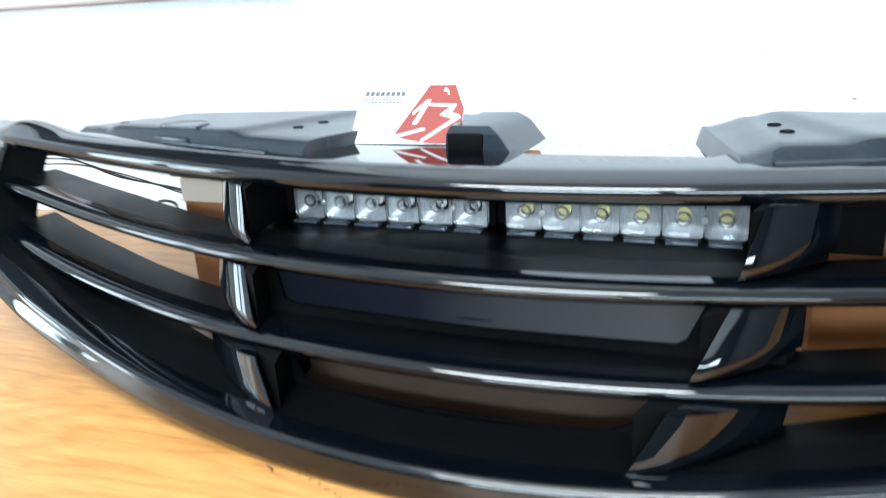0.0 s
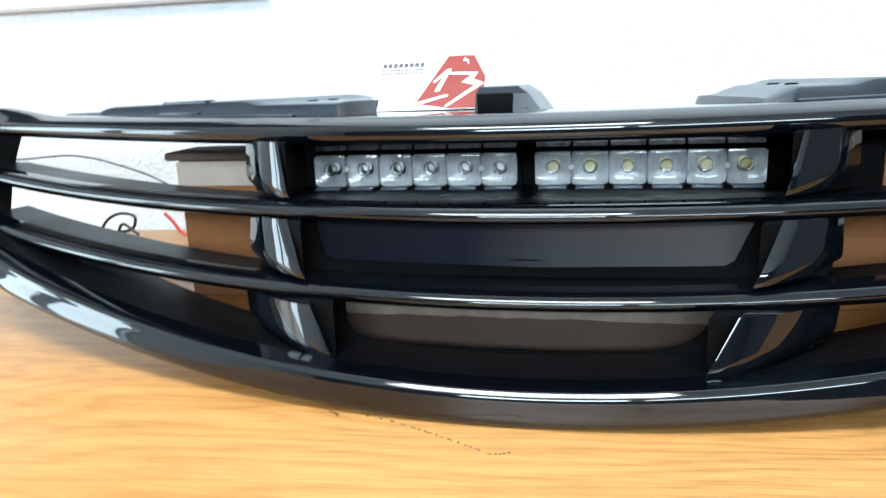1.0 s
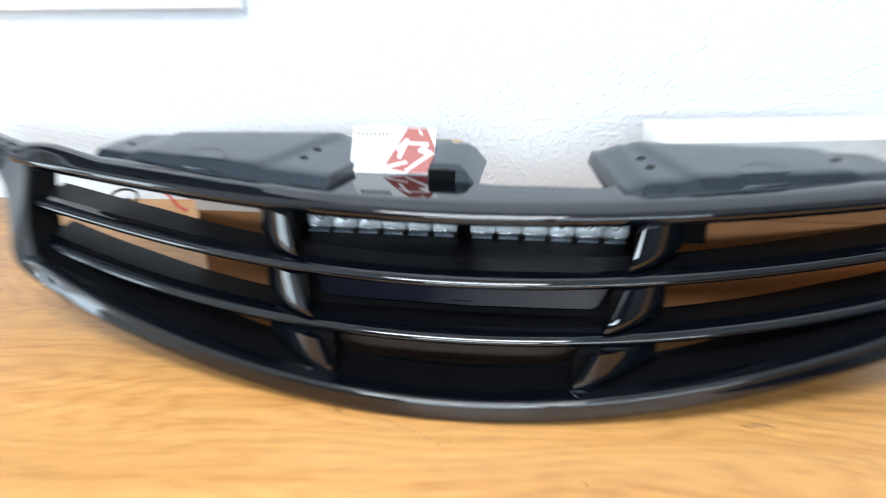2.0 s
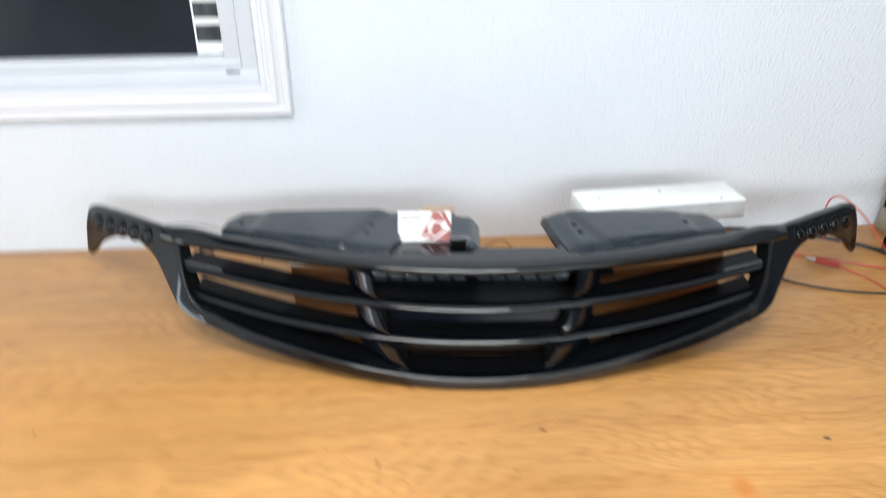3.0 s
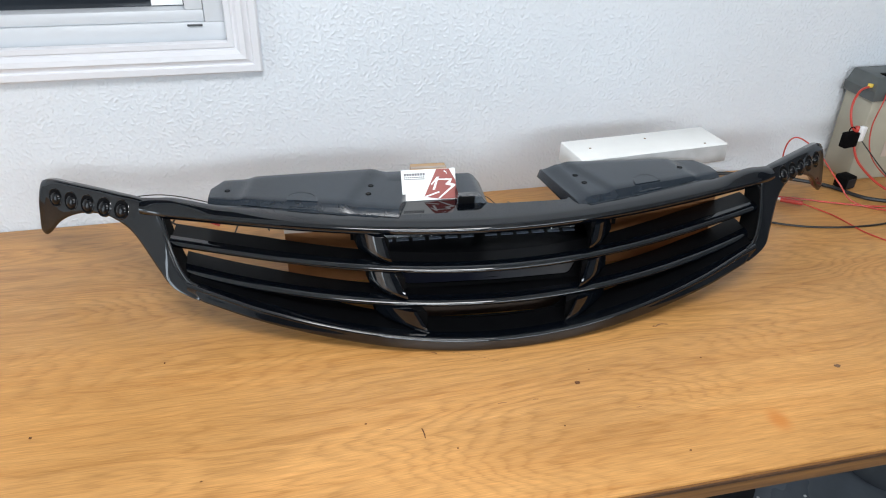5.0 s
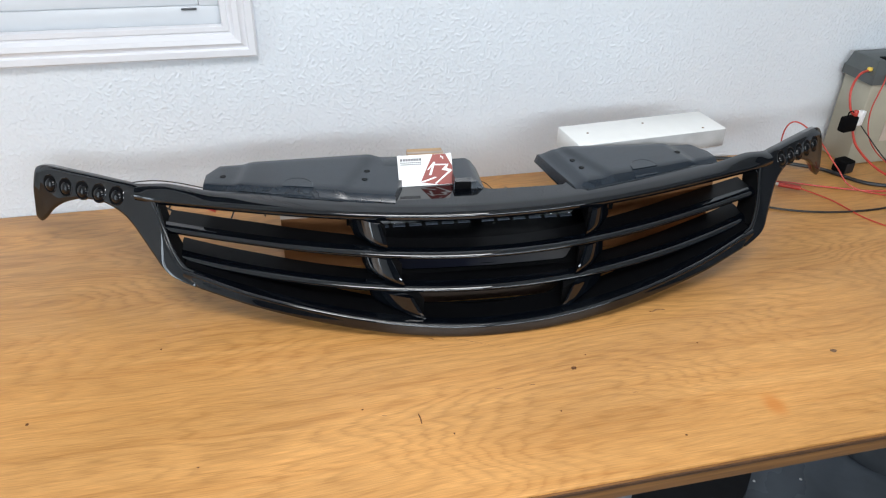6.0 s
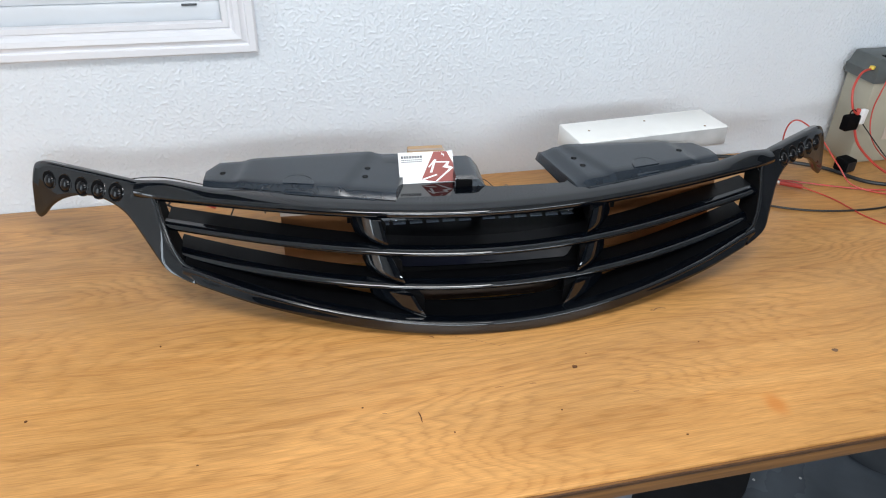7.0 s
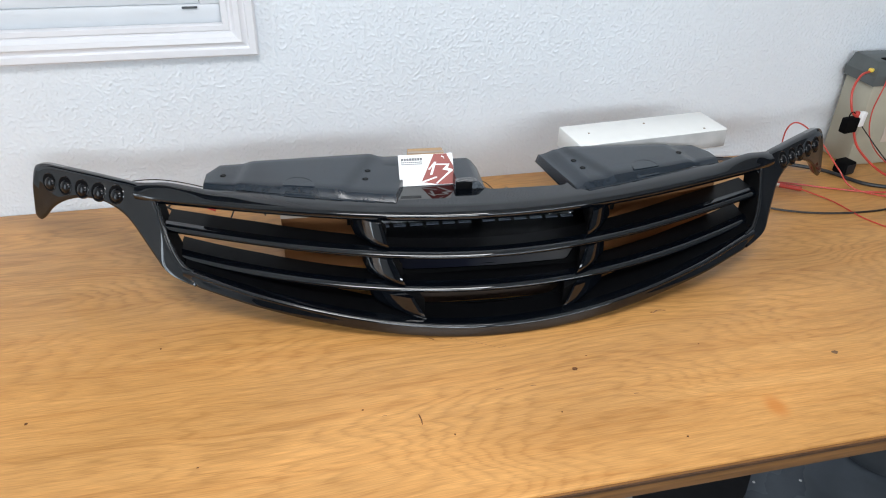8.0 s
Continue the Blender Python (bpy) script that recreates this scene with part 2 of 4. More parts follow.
BATT_LID = mat("grey_battery_lid", (0.085, 0.095, 0.095), 0.42, vary=0.1, scale=30, bump=0.0001, bump_scale=600)
REDWIRE = mat("red_wire_insulation", (0.48, 0.05, 0.035), 0.35, vary=0.08, scale=60)
BLACKWIRE = mat("black_wire_insulation", (0.012, 0.012, 0.013), 0.4, vary=0.2, scale=60)
YELLOW = mat("yellow_crimp", (0.7, 0.5, 0.08), 0.4, vary=0.05, scale=60)
METAL = mat("bare_metal", (0.62, 0.6, 0.57), 0.3, metal=1.0, vary=0.08, scale=80)
FLOOR = mat("sealed_concrete", (0.125, 0.142, 0.165), 0.3, vary=0.35, scale=5, rough_vary=0.12, bump=0.0004, bump_scale=60)
RUBBER = mat("black_rubber", (0.012, 0.012, 0.014), 0.55, vary=0.2, scale=40)
EDGE_WOOD = mat("oak_edge_band", (0.20, 0.09, 0.028), 0.4, vary=0.25, scale=9, stretch=(1, 1, 30))
SEAM = mat("dark_worn_seam", (0.07, 0.032, 0.014), 0.5, vary=0.3, scale=40)
BIN_GREY = mat("dark_grey_plastic", (0.045, 0.05, 0.058), 0.38, vary=0.1, scale=30)
STEEL = mat("grey_powder_coat", (0.16, 0.17, 0.19), 0.4, vary=0.06, scale=30)
CEIL = mat("white_ceiling", (0.78, 0.78, 0.77), 0.8, vary=0.03, scale=6)
STAIN_DARK = mat("dark_scuff", (0.15, 0.07, 0.035), 0.9, spec=0.1, vary=0.3, scale=300)
STAIN_GREY = mat("graphite_scuff", (0.20, 0.12, 0.075), 0.9, spec=0.1, vary=0.3, scale=300)
WOODBLOCK = mat("raw_pine", (0.55, 0.36, 0.2), 0.6, vary=0.12, scale=8, stretch=(1, 12, 12))
STICKER_GREY = mat("photo_grey", (0.05, 0.055, 0.06), 0.35, vary=0.7, scale=40)
GLOW = bpy.data.materials.new("lit_diffuser")
GLOW.use_nodes = True
GLOW.node_tree.nodes["Principled BSDF"].inputs["Emission Color"].default_value = (1, 0.97, 0.92, 1)
GLOW.node_tree.nodes["Principled BSDF"].inputs["Emission Strength"].default_value = 2.0


# ---- mesh helpers ----
def mesh_of(name, bm, material, smooth=True):
    bmesh.ops.recalc_face_normals(bm, faces=bm.faces)
    me = bpy.data.meshes.new(name)
    bm.to_mesh(me)
    bm.free()
    for m in (material if isinstance(material, (list, tuple)) else [material]):
        me.materials.append(m)
    if smooth:
        for p in me.polygons:
            p.use_smooth = True
        me.set_sharp_from_angle(angle=radians(38))
    return me


def part(name, bm, material, parent=None, label="", m=None):
    ob = new(name, mesh_of(name, bm, material))
    if parent is not None:
        ob.parent = parent
    if m is not None:
        ob.matrix_basis = m
    return tagged(ob, label)


def thing(name, m, label, category, group="", kind=""):
    ob = new(name)
    ob.empty_display_size = 0.05
    ob.matrix_basis = m
    return tagged(ob, label, category, group, kind)


def box(x0, x1, y0, y1, z0, z1, bevel=0.0, seg=2, bm=None):
    bm = bm or bmesh.new()
    v = [bm.verts.new((x, y, z)) for x in (x0, x1) for y in (y0, y1) for z in (z0, z1)]
    fs = [bm.faces.new([v[i] for i in q]) for q in ((0, 1, 3, 2), (4, 6, 7, 5), (0, 4, 5, 1), (2, 3, 7, 6), (0, 2, 6, 4), (1, 5, 7, 3))]
    if bevel:
        es = {e for f in fs for e in f.edges}
        bmesh.ops.bevel(bm, geom=list(es), offset=bevel, segments=seg, affect="EDGES", profile=0.5)
    return bm


def rings(loops, closed_ring=True, caps=True, bm=None):
    """A skin over loops of points of equal length."""
    bm = bm or bmesh.new()
    vs = [[bm.verts.new(p) for p in loop] for loop in loops]
    k = len(loops[0])
    for a, b in zip(vs, vs[1:]):
        for i in range(k if closed_ring else k - 1):
            j = (i + 1) % k
            bm.faces.new((a[i], a[j], b[j], b[i]))
    if caps and closed_ring:
        bm.faces.new(vs[0])
        bm.faces.new(vs[-1][::-1])
    return bm


def spline(points, per=8, closed=False):
    """Catmull-Rom through control points."""
    ps = [Vector(p) for p in points]
    n = len(ps)
    out = []
    for i in range(n if closed else n - 1):
        if closed:
            a, b, c, d = ps[i - 1], ps[i], ps[(i + 1) % n], ps[(i + 2) % n]
        else:
            a, b, c, d = ps[max(i - 1, 0)], ps[i], ps[i + 1], ps[min(i + 2, n - 1)]
        for s in range(per):
            t = s / per
            out.append(0.5 * ((2 * b) + (c - a) * t + (2 * a - 5 * b + 4 * c - d) * t * t + (3 * b - a - 3 * c + d) * t ** 3))
    if not closed:
        out.append(ps[-1])
    return out


def tube(points, r, per=8, sides=8, bm=None):
    pts = spline(points, per)
    loops = []
    side = Vector((0, 0, 1))
    for i, p in enumerate(pts):
        d = (pts[min(i + 1, len(pts) - 1)] - pts[max(i - 1, 0)]).normalized()
        a = side - d * side.dot(d)
        if a.length < 1e-3:
            a = Vector((1, 0, 0)) - d * d.x
        a.normalize()
        side = a
        b = d.cross(a)
        loops.append([p + r * (math.cos(q) * a + math.sin(q) * b) for q in (2 * math.pi * k / sides for k in range(sides))])
    return rings(loops, bm=bm)


def lathe(profile, sides=20, bm=None, at=(0, 0, 0), axis="z"):
    """Rings of (radius, height) round an axis."""
    loops = []
    for r, h in profile:
        loop = []
        for k in range(sides):
            q = 2 * math.pi * k / sides
            c, s = r * math.cos(q), r * math.sin(q)
            p = {"z": (c, s, h), "y": (c, h, s), "x": (h, c, s)}[axis]
            loop.append(Vector(p) + Vector(at))
        loops.append(loop)
    return rings(loops, bm=bm)


def prism(outline, z0, z1, bevel=0.0, seg=2):
    """An upright prism over a plan outline, with rounded edges."""
    bm = rings([[Vector((x, y, z)) for x, y in outline] for z in (z0, z1)])
    if bevel:
        bmesh.ops.bevel(bm, geom=bm.edges[:], offset=bevel, segments=seg, affect="EDGES", profile=0.5)
    return bm


# ---- the room ----
def wall_with_opening(name, x0, x1, z1, hole, y0, y1, material):
    """A wall along x between y0 and y1, pierced by hole = (x0, x1, z0, z1)."""
    a, b, c, d = hole
    bm = bmesh.new()
    for q in ((x0, a, 0, z1), (b, x1, 0, z1), (a, b, 0, c), (a, b, d, z1)):
        box(q[0], q[1], y0, y1, q[2], q[3], bm=bm)
    return tagged(part(name, bm, material), kind="structure")


W, E_, S_, TOP = ROOM
tagged(wall_with_opening("wall_north", W, E_, TOP, (-0.991, -0.054, 1.094, 2.031), 0, 0.14, WALL), "white orange-peel textured drywall behind the desk", "wall")
tagged(wall_with_opening("wall_south", W, E_, TOP, (-0.76, 2.56, 1.53, 2.11), S_ - 0.14, S_, GREY_WALL), "grey painted wall with a two-pane window", "wall")
ww = bmesh.new()
for q in ((S_, -1.70, 0, TOP), (-0.70, 0, 0, TOP), (-1.70, -0.70, 2.12, TOP)):
    box(W - 0.14, W, q[0], q[1], q[2], q[3], bm=ww)
tagged(part("wall_west", ww, CEIL), "white painted wall with an open glazed doorway", "wall", kind="structure")
dr = thing("door_1", pose(W, -1.20, 0), "white door frame with glazing bars towards the yard", "door", kind="structure")
for a, b, c, d in ((-0.5, -0.45, 0, 2.12), (0.45, 0.5, 0, 2.12), (-0.45, 0.45, 2.07, 2.12), (-0.05, 0.05, 0.02, 2.07)):
    part("door_frame", box(-0.1, 0.006, a, b, c, d, 0.003), VINYL, dr)
tagged(part("wall_east", box(E_, E_ + 0.14, S_, 0, 0, TOP), DIM_WALL), "dark grey painted shop wall", "wall", kind="structure")
tagged(part("floor", box(W - 0.14, E_ + 0.14, S_ - 0.14, 0.14, -0.1, 0), FLOOR), "blue-grey sealed concrete floor with white paint specks", "floor", kind="structure")
tagged(part("ceiling", box(W - 0.14, E_ + 0.14, S_ - 0.14, 0.14, TOP, TOP + 0.1), CEIL), "plain white ceiling", "ceiling", kind="structure")
tagged(part("baseboard", box(W, E_, -0.014, -0.001, 0, 0.1, 0.003), TRIM), "white painted baseboard", "baseboard", kind="structure")

light = thing("ceiling_light", pose(0.1, -1.5, TOP), "white recessed ceiling light with a lit diffuser", "ceiling light")
fr = bmesh.new()
for q in ((-0.65, 0.65, -0.36, -0.30), (-0.65, 0.65, 0.30, 0.36), (-0.65, -0.59, -0.30, 0.30), (0.59, 0.65, -0.30, 0.30)):
    box(q[0], q[1], q[2], q[3], -0.03, 0.0, bm=fr)
part("frame", fr, TRIM, light)
part("diffuser", box(-0.585, 0.585, -0.295, 0.295, -0.016, -0.008), GLOW, light, "milky lit diffuser")

sw = thing("window_2", pose(0.90, S_, 1.82), "white two-pane window full of daylight", "window", kind="structure")
for a, b, c, d in ((-1.66, 1.66, -0.29, -0.24), (-1.66, 1.66, 0.24, 0.29), (-1.66, -1.61, -0.24, 0.24), (1.61, 1.66, -0.24, 0.24), (-0.225, -0.115, -0.24, 0.24)):
    part("window_frame", box(a, b, -0.09, -0.03, c, d, 0.004), VINYL, sw)

# window beside the desk: casing, vinyl frame, sash and dark glass
wnd = thing("window_1", pose(0.003, 0, 0), "white vinyl window with moulded casing and dark glass", "window", kind="structure")
XR, ZB, XL, ZT = 0.0, 1.040, -1.045, 2.085
CASING = tuple((0.90 * a, b) for a, b in ((0.0, 0.0), (0.0, -0.014), (0.004, -0.018), (0.016, -0.018), (0.019, -0.014), (0.022, -0.0145), (0.030, -0.0205), (0.040, -0.019), (0.046, -0.012), (0.050, -0.0115), (0.053, -0.014), (0.062, -0.014), (0.064, -0.011), (0.064, 0.0)))


def casing(name, a, b, inward, along):
    """One mitred length of moulding from a to b (x, z of its outer edge)."""
    loops = []
    for (x, z), s in ((a, 1), (b, -1)):
        loops.append([Vector((x + inward[0] * w + along[0] * w * s, y - 0.0005, z + inward[1] * w + along[1] * w * s)) for w, y in CASING])
    return part(name, rings(loops), TRIM, wnd)


casing("casing_bottom", (XL, ZB), (XR, ZB), (0, 1), (1, 0))
casing("casing_top", (XL, ZT), (XR, ZT), (0, -1), (1, 0))
casing("casing_side", (XR, ZB), (XR, ZT), (-1, 0), (0, 1))
casing("casing_side", (XL, ZB), (XL, ZT), (1, 0), (0, 1))


def ring_frame(x0, x1, z0, z1, w, y0, y1, bevel=0.002, h=None):
    bm = bmesh.new()
    h = h or w
    box(x0, x1, y0, y1, z0, z0 + h, bevel, bm=bm)
    box(x0, x1, y0, y1, z1 - h, z1, bevel, bm=bm)
    box(x0, x0 + w, y0, y1, z0 + h, z1 - h, bevel, bm=bm)
    box(x1 - w, x1, y0, y1, z0 + h, z1 - h, bevel, bm=bm)
    return bm


wf = ring_frame(-0.993, -0.0575, 1.0945, 2.0300, 0.034, 0.003, 0.10)
part("window_frame", wf, VINYL, wnd)
sash = part("sash", ring_frame(-0.9585, -0.0925, 1.1290, 1.9950, 0.0305, 0.0075, 0.06, h=0.0205), VINYL, wnd)
part("pane", box(-0.929, -0.1225, 0.042, 0.047, 1.1490, 1.9750), PANE, sash, "dark reflecting glass pane")
part("latch", box(-0.122, -0.096, -0.001, 0.0028, 1.1225, 1.1260, 0.001), STICKER_GREY, sash, "small grey tilt latch")
st = thing("sticker", pose(-0.178, 0.041, 1.1515), "white printed notice with a dark photo stuck on the glass", "notice")
part("sheet", box(0, 0.053, -0.0008, 0, 0, 0.15), PAPER, st)
part("photo", box(0.004, 0.050, -0.0016, -0.0009, 0.022, 0.055), STICKER_GREY, st, "dark printed photo")
part("photo", box(0.004, 0.050, -0.0016, -0.0009, 0.068, 0.098), STICKER_GREY, st, "dark printed photo")
tagged(part("backdrop", box(-1.3, 0.2, 0.5, 0.52, 0.6, 2.4), DARK), "dark unlit space beyond the window", "backdrop", kind="structure")

# ---- the desk ----
DX0, DX1, DY0, DZ = -1.35, 2.05, -0.828, 0.75
desk = thing("desk", pose(0, 0, 0), "long oak laminate desk with scuffed, pen-marked top against the wall", "desk")
part("desktop", box(DX0, DX1, DY0, -0.003, DZ - 0.030, DZ, 0.0025), WOOD, desk)
part("edge_band", box(DX0, DX1, DY0 - 0.004, DY0 - 0.0005, DZ - 0.030, DZ - 0.003, 0.001), EDGE_WOOD, desk, "darker oak edge band")
part("edge_seam", box(DX0, DX1, DY0 - 0.0062, DY0 - 0.0042, DZ - 0.0085, DZ - 0.0035, 0.0006), SEAM, desk, "dark worn seam along the front edge")
for x in (DX0 + 0.08, 0.455, DX1 - 0.08):
    leg = bmesh.new()
    box(x - 0.02, x + 0.02, -0.74, -0.70, 0.012, DZ - 0.0305, 0.003, bm=leg)
    part("leg", leg, STEEL, desk, "grey steel leg")
    part("foot", lathe([(0.03, 0.0), (0.03, 0.008), (0.018, 0.012)], at=(x, -0.72, 0)), RUBBER, desk)

GX, GY, GYAW = 0.3238, -0.4771, -3.714
GM = pose(GX, GY, DZ, 0, 0, GYAW)


def on_desk(x, y, z=0.0):
    return GM @ Vector((x, y, z))


def scuff(points, r, material, label):
    """A thin mark on the desk: a flat ribbon along points, in the grille's axes."""
    bm = bmesh.new()
    pts = [on_desk(x, y) for x, y in points]
    pts = spline([(p.x, p.y, 0) for p in pts], 4) if len(pts) > 1 else [Vector((pts[0].x - r, pts[0].y, 0)), Vector((pts[0].x + r, pts[0].y, 0))]
    loop_a, loop_b = [], []
    for i, p in enumerate(pts):
        d = pts[min(i + 1, len(pts) - 1)] - pts[max(i - 1, 0)]
        d.normalize()
        s = Vector((-d.y, d.x, 0)) * r * (0.55 + 0.45 * math.sin(math.pi * (i + 0.4) / len(pts))) * random.uniform(0.7, 1.25)
        loop_a.append(p + s)
        loop_b.append(p - s)
    z0, z1 = DZ + 0.0002, DZ + 0.0005
    rings([[Vector((p.x, p.y, z)) for p in loop_a + loop_b[::-1]] for z in (z0, z1)], bm=bm)
    return part("scuff_mark", bm, material, desk, label)


def blot(x, y, rx, ry, material, label):
    bm = bmesh.new()
    c = on_desk(x, y)
    o = []
    for k in range(16):
        q = 2 * math.pi * k / 16
        f = random.uniform(0.75, 1.15)
        o.append((c.x + rx * f * math.cos(q), c.y + ry * f * math.sin(q)))
    rings([[Vector((a, b, z)) for a, b in o] for z in (DZ + 0.0002, DZ + 0.0005)], bm=bm)
    return part("stain", bm, material, desk, label)


blot(0.094, -0.144, 0.0042, 0.0036, STAIN_DARK, "dark brown spot")
blot(0.498, -0.161, 0.005, 0.0035, STAIN_GREY, "grey spot")
blot(-0.646, -0.151, 0.0022, 0.0022, STAIN_DARK, "dark speck")
for x, y in ((-0.50, -0.02), (-0.215, -0.185), (0.26, -0.03), (0.05, -0.225), (-0.42, -0.255), (0.12, -0.118), (0.30, -0.115), (-0.10, -0.245), (0.2, -0.29)):
    blot(x, y, random.uniform(0.0010, 0.0022), random.uniform(0.0008, 0.0016), STAIN_DARK, "dark speck")
scuff([(-0.142, -0.203), (-0.140, -0.212), (-0.1395, -0.222)], 0.0009, STAIN_DARK, "short pen stroke")
for k in range(34):
    t = min(0.99, max(0, k / 34 + random.uniform(-0.012, 0.012)))
    if math.sin(k * 1.9) < -0.55:
        continue
    x, y = -0.083 + 0.080 * t, -0.050 - 0.034 * t ** 1.25
    dx = random.uniform(0.0006, 0.0022)
    scuff([(x, y + random.uniform(-0.0004, 0.0004)), (x + dx, y - 0.4 * dx)], random.uniform(0.00025, 0.0005), STAIN_GREY, "broken purple-grey pen line")
scuff([(-0.106, -0.048), (-0.101, -0.050), (-0.0985, -0.053)], 0.0007, STAIN_DARK, "short dark scratch")
for k in range(5):
    x = -0.004 + 0.0022 * k + random.uniform(-0.0006, 0.0006)
    y = -0.0838 + 0.0008 * k + random.uniform(-0.0005, 0.0005)
    scuff([(x, y), (x + random.uniform(0.0008, 0.0018), y + 0.0003)], random.uniform(0.0002, 0.0004), STAIN_GREY, "broken purple-grey pen line")
for x, y, d in ((-0.03, -0.171, 0.012), (0.02, -0.170, 0.009), (-0.19, -0.20, 0.006), (0.16, -0.205, 0.008)):
    scuff([(x, y), (x + d * 0.5, y + 0.0006), (x + d, y)], 0.0004, STAIN_GREY, "faint grey scratch")
scuff([(0.262, -0.032), (0.272, -0.026), (0.285, -0.028)], 0.0008, STAIN_GREY, "pen line")


# ---- the grille ----
grille = thing("car_grille", GM, "gloss black painted car front grille lying propped on the desk", "car grille")


def c_top(x):
    q = (x / 0.45) ** 2
    return 0.0440 + 0.0995 * q - 0.0185 * q * q, 0.1565 + 0.0060 * q


def c_bar1(x):
    q = (x / 0.45) ** 2
    return 0.0047 + 0.1429 * q - 0.0425 * q * q, 0.1069 - 0.0028 * q + 0.0132 * q * q


def c_bar2(x):
    q = (x / 0.45) ** 2
    return -0.0134 + 0.1056 * q - 0.0100 * q * q, 0.0582 + 0.0175 * q + 0.0053 * q * q


def c_lip(x):
    q = (x / 0.45) ** 2
    return -0.0480 + 0.1190 * q - 0.0215 * q * q, 0.0175 + 0.0640 * q - 0.0030 * q * q


def sweep(name, curve, half, profile, parent, label="", steps=72, material=GLOSS):
    """A rail along x: profile(x) gives offsets (dy, dz) from the crease line."""
    loops = []
    for i in range(steps + 1):
        x = -half + 2 * half * i / steps
        y, z = curve(x)
        loops.append([Vector((x, y + dy, z + dz)) for dy, dz in profile(x)])
    return part(name, rings(loops), material, parent, label)


def rounded(points, r=0.0025, seg=3):
    """Rounds the corners of a closed outline."""
    out = []
    n = len(points)
    for i in range(n):
        p, a, b = Vector(points[i]), Vector(points[i - 1]), Vector(points[(i + 1) % n])
        da, db = (a - p), (b - p)
        k = min(r, 0.45 * da.length, 0.45 * db.length)
        s, e = p + da.normalized() * k, p + db.normalized() * k
        for j in range(seg + 1):
            t = j / seg
            out.append((1 - t) ** 2 * s + 2 * t * (1 - t) * p + t * t * e)
    return [tuple(o) for o in out]


NOSE = [(0.020, 0.0062)] + [(0.0125 - 0.0125 * math.sin(q), (0.0060 if math.cos(q) > 0 else 0.0066) * math.cos(q)) for q in (math.pi * k / 14 for k in range(15))] + [(0.020, -0.0064)]


def shelf_profile(deep, wide):
    return lambda x: [(0.0185, 0.0048), (deep + wide * min(1, (x / 0.35) ** 2), 0.003), (deep + wide * min(1, (x / 0.35) ** 2), -0.003), (0.0185, -0.0048)]


for curve, half, deep in ((c_bar1, 0.496, 0.052), (c_bar2, 0.480, 0.050)):
    sl = sweep("slat", curve, half, lambda x: NOSE, grille)
    sweep("slat_shelf", curve, half - 0.004, shelf_profile(deep, 0.012), sl, "black shelf behind the slat", material=SHELF)


def top_profile(x):
    y, z = c_top(x)
    notch = 1 / (1 + math.exp(-(x - 0.004) / 0.003)) / (1 + math.exp((x - 0.152) / 0.003))
    back = max(0.148 - 0.034 * notch - y, 0.034)
    rise = min(1, max(0, (abs(x) - 0.415) / 0.085))
    lift = 0.0110 + 0.0065 * rise * rise * (3 - 2 * rise)
    tuck = (max(0, abs(x) - 0.480) / 0.06) ** 2
    lift -= 0.0072 * tuck
    back -= 0.016 * min(1, tuck)
    line = spline([(back, lift - 0.0035, 0), (0.026, lift - 0.0025, 0), (0.015, lift - 0.0036, 0), (0.004, 0.0040, 0), (0.0, 0.0, 0), (0.0008, -0.0062, 0), (0.005, -0.0092, 0), (0.018, -0.007, 0), (back, 0.001, 0)], 3)
    return [(p.x + 0.009 * tuck, p.y) for p in line]


sweep("top_rail", c_top, 0.539, top_profile, grille, steps=108)


LOW = -0.0172


def lip_profile(x):
    out = 0.006 * min(1, (x / 0.45) ** 2) - 0.010 * max(0, (abs(x) - 0.446) / 0.02)
    f = min(1, max(0, (0.455 - abs(x)) / 0.10))
    f = 0.0062 * f * f * (3 - 2 * f)
    line = spline([(0.014, 0.0040, 0), (0.004 - f, 0.0038, 0), (0.0014 - f, 0.0028, 0), (-0.0002 - f, 0.0010, 0), (-0.0010 - f, -0.0022, 0), (-0.0016 - f - 0.6 * out, -0.0075, 0), (-0.0018 - f - out, -0.0130, 0), (-0.0008 - f - 0.5 * out, -0.0158, 0), (0.003 - f, LOW, 0), (0.014, LOW, 0)], 3)
    return [(p.x, p.y) for p in line]


lip = sweep("lower_lip", c_lip, 0.466, lip_profile, grille)
sweep("lip_shelf", c_lip, 0.464, lambda x: [(0.0135, 0.0032), (0.052 + 0.02 * min(1, (x / 0.3) ** 2), 0.003), (0.052 + 0.02 * min(1, (x / 0.3) ** 2), LOW + 0.006), (0.0135, LOW + 0.001)], lip, "black floor of the lowest opening", material=SHELF)


def face_y(a, z):
    """Depth of the side wings' front face at |x| = a and height z."""
    lean = min(0.8, max(0.25, 0.8 - 2.3 * (a - 0.5)))
    return 0.135 + 0.61 * (a - 0.505) + lean * (z - 0.155) + 0.012 * min(1, max(0, (0.495 - a) / 0.045))


def outer(a):
    """How far along the swept-back, drooping outer half of a wing |x| = a lies, from 0 to 1."""
    return min(1.15, max(0, (a - 0.56) / 0.135))


def on_wing(sign, a, z, back=0.0):
    """A point of a side wing's front face."""
    k = outer(a)
    scoop = 0.003 * math.exp(-((a - 0.534) / 0.030) ** 2 - ((z - 0.140) / 0.022) ** 2)
    return Vector((sign * (a + 0.004 * k), face_y(a, z) + 0.003 * min(1, max(0, (a - 0.5) / 0.06)) + 0.017 * k + scoop + back, z - 0.011 * k))


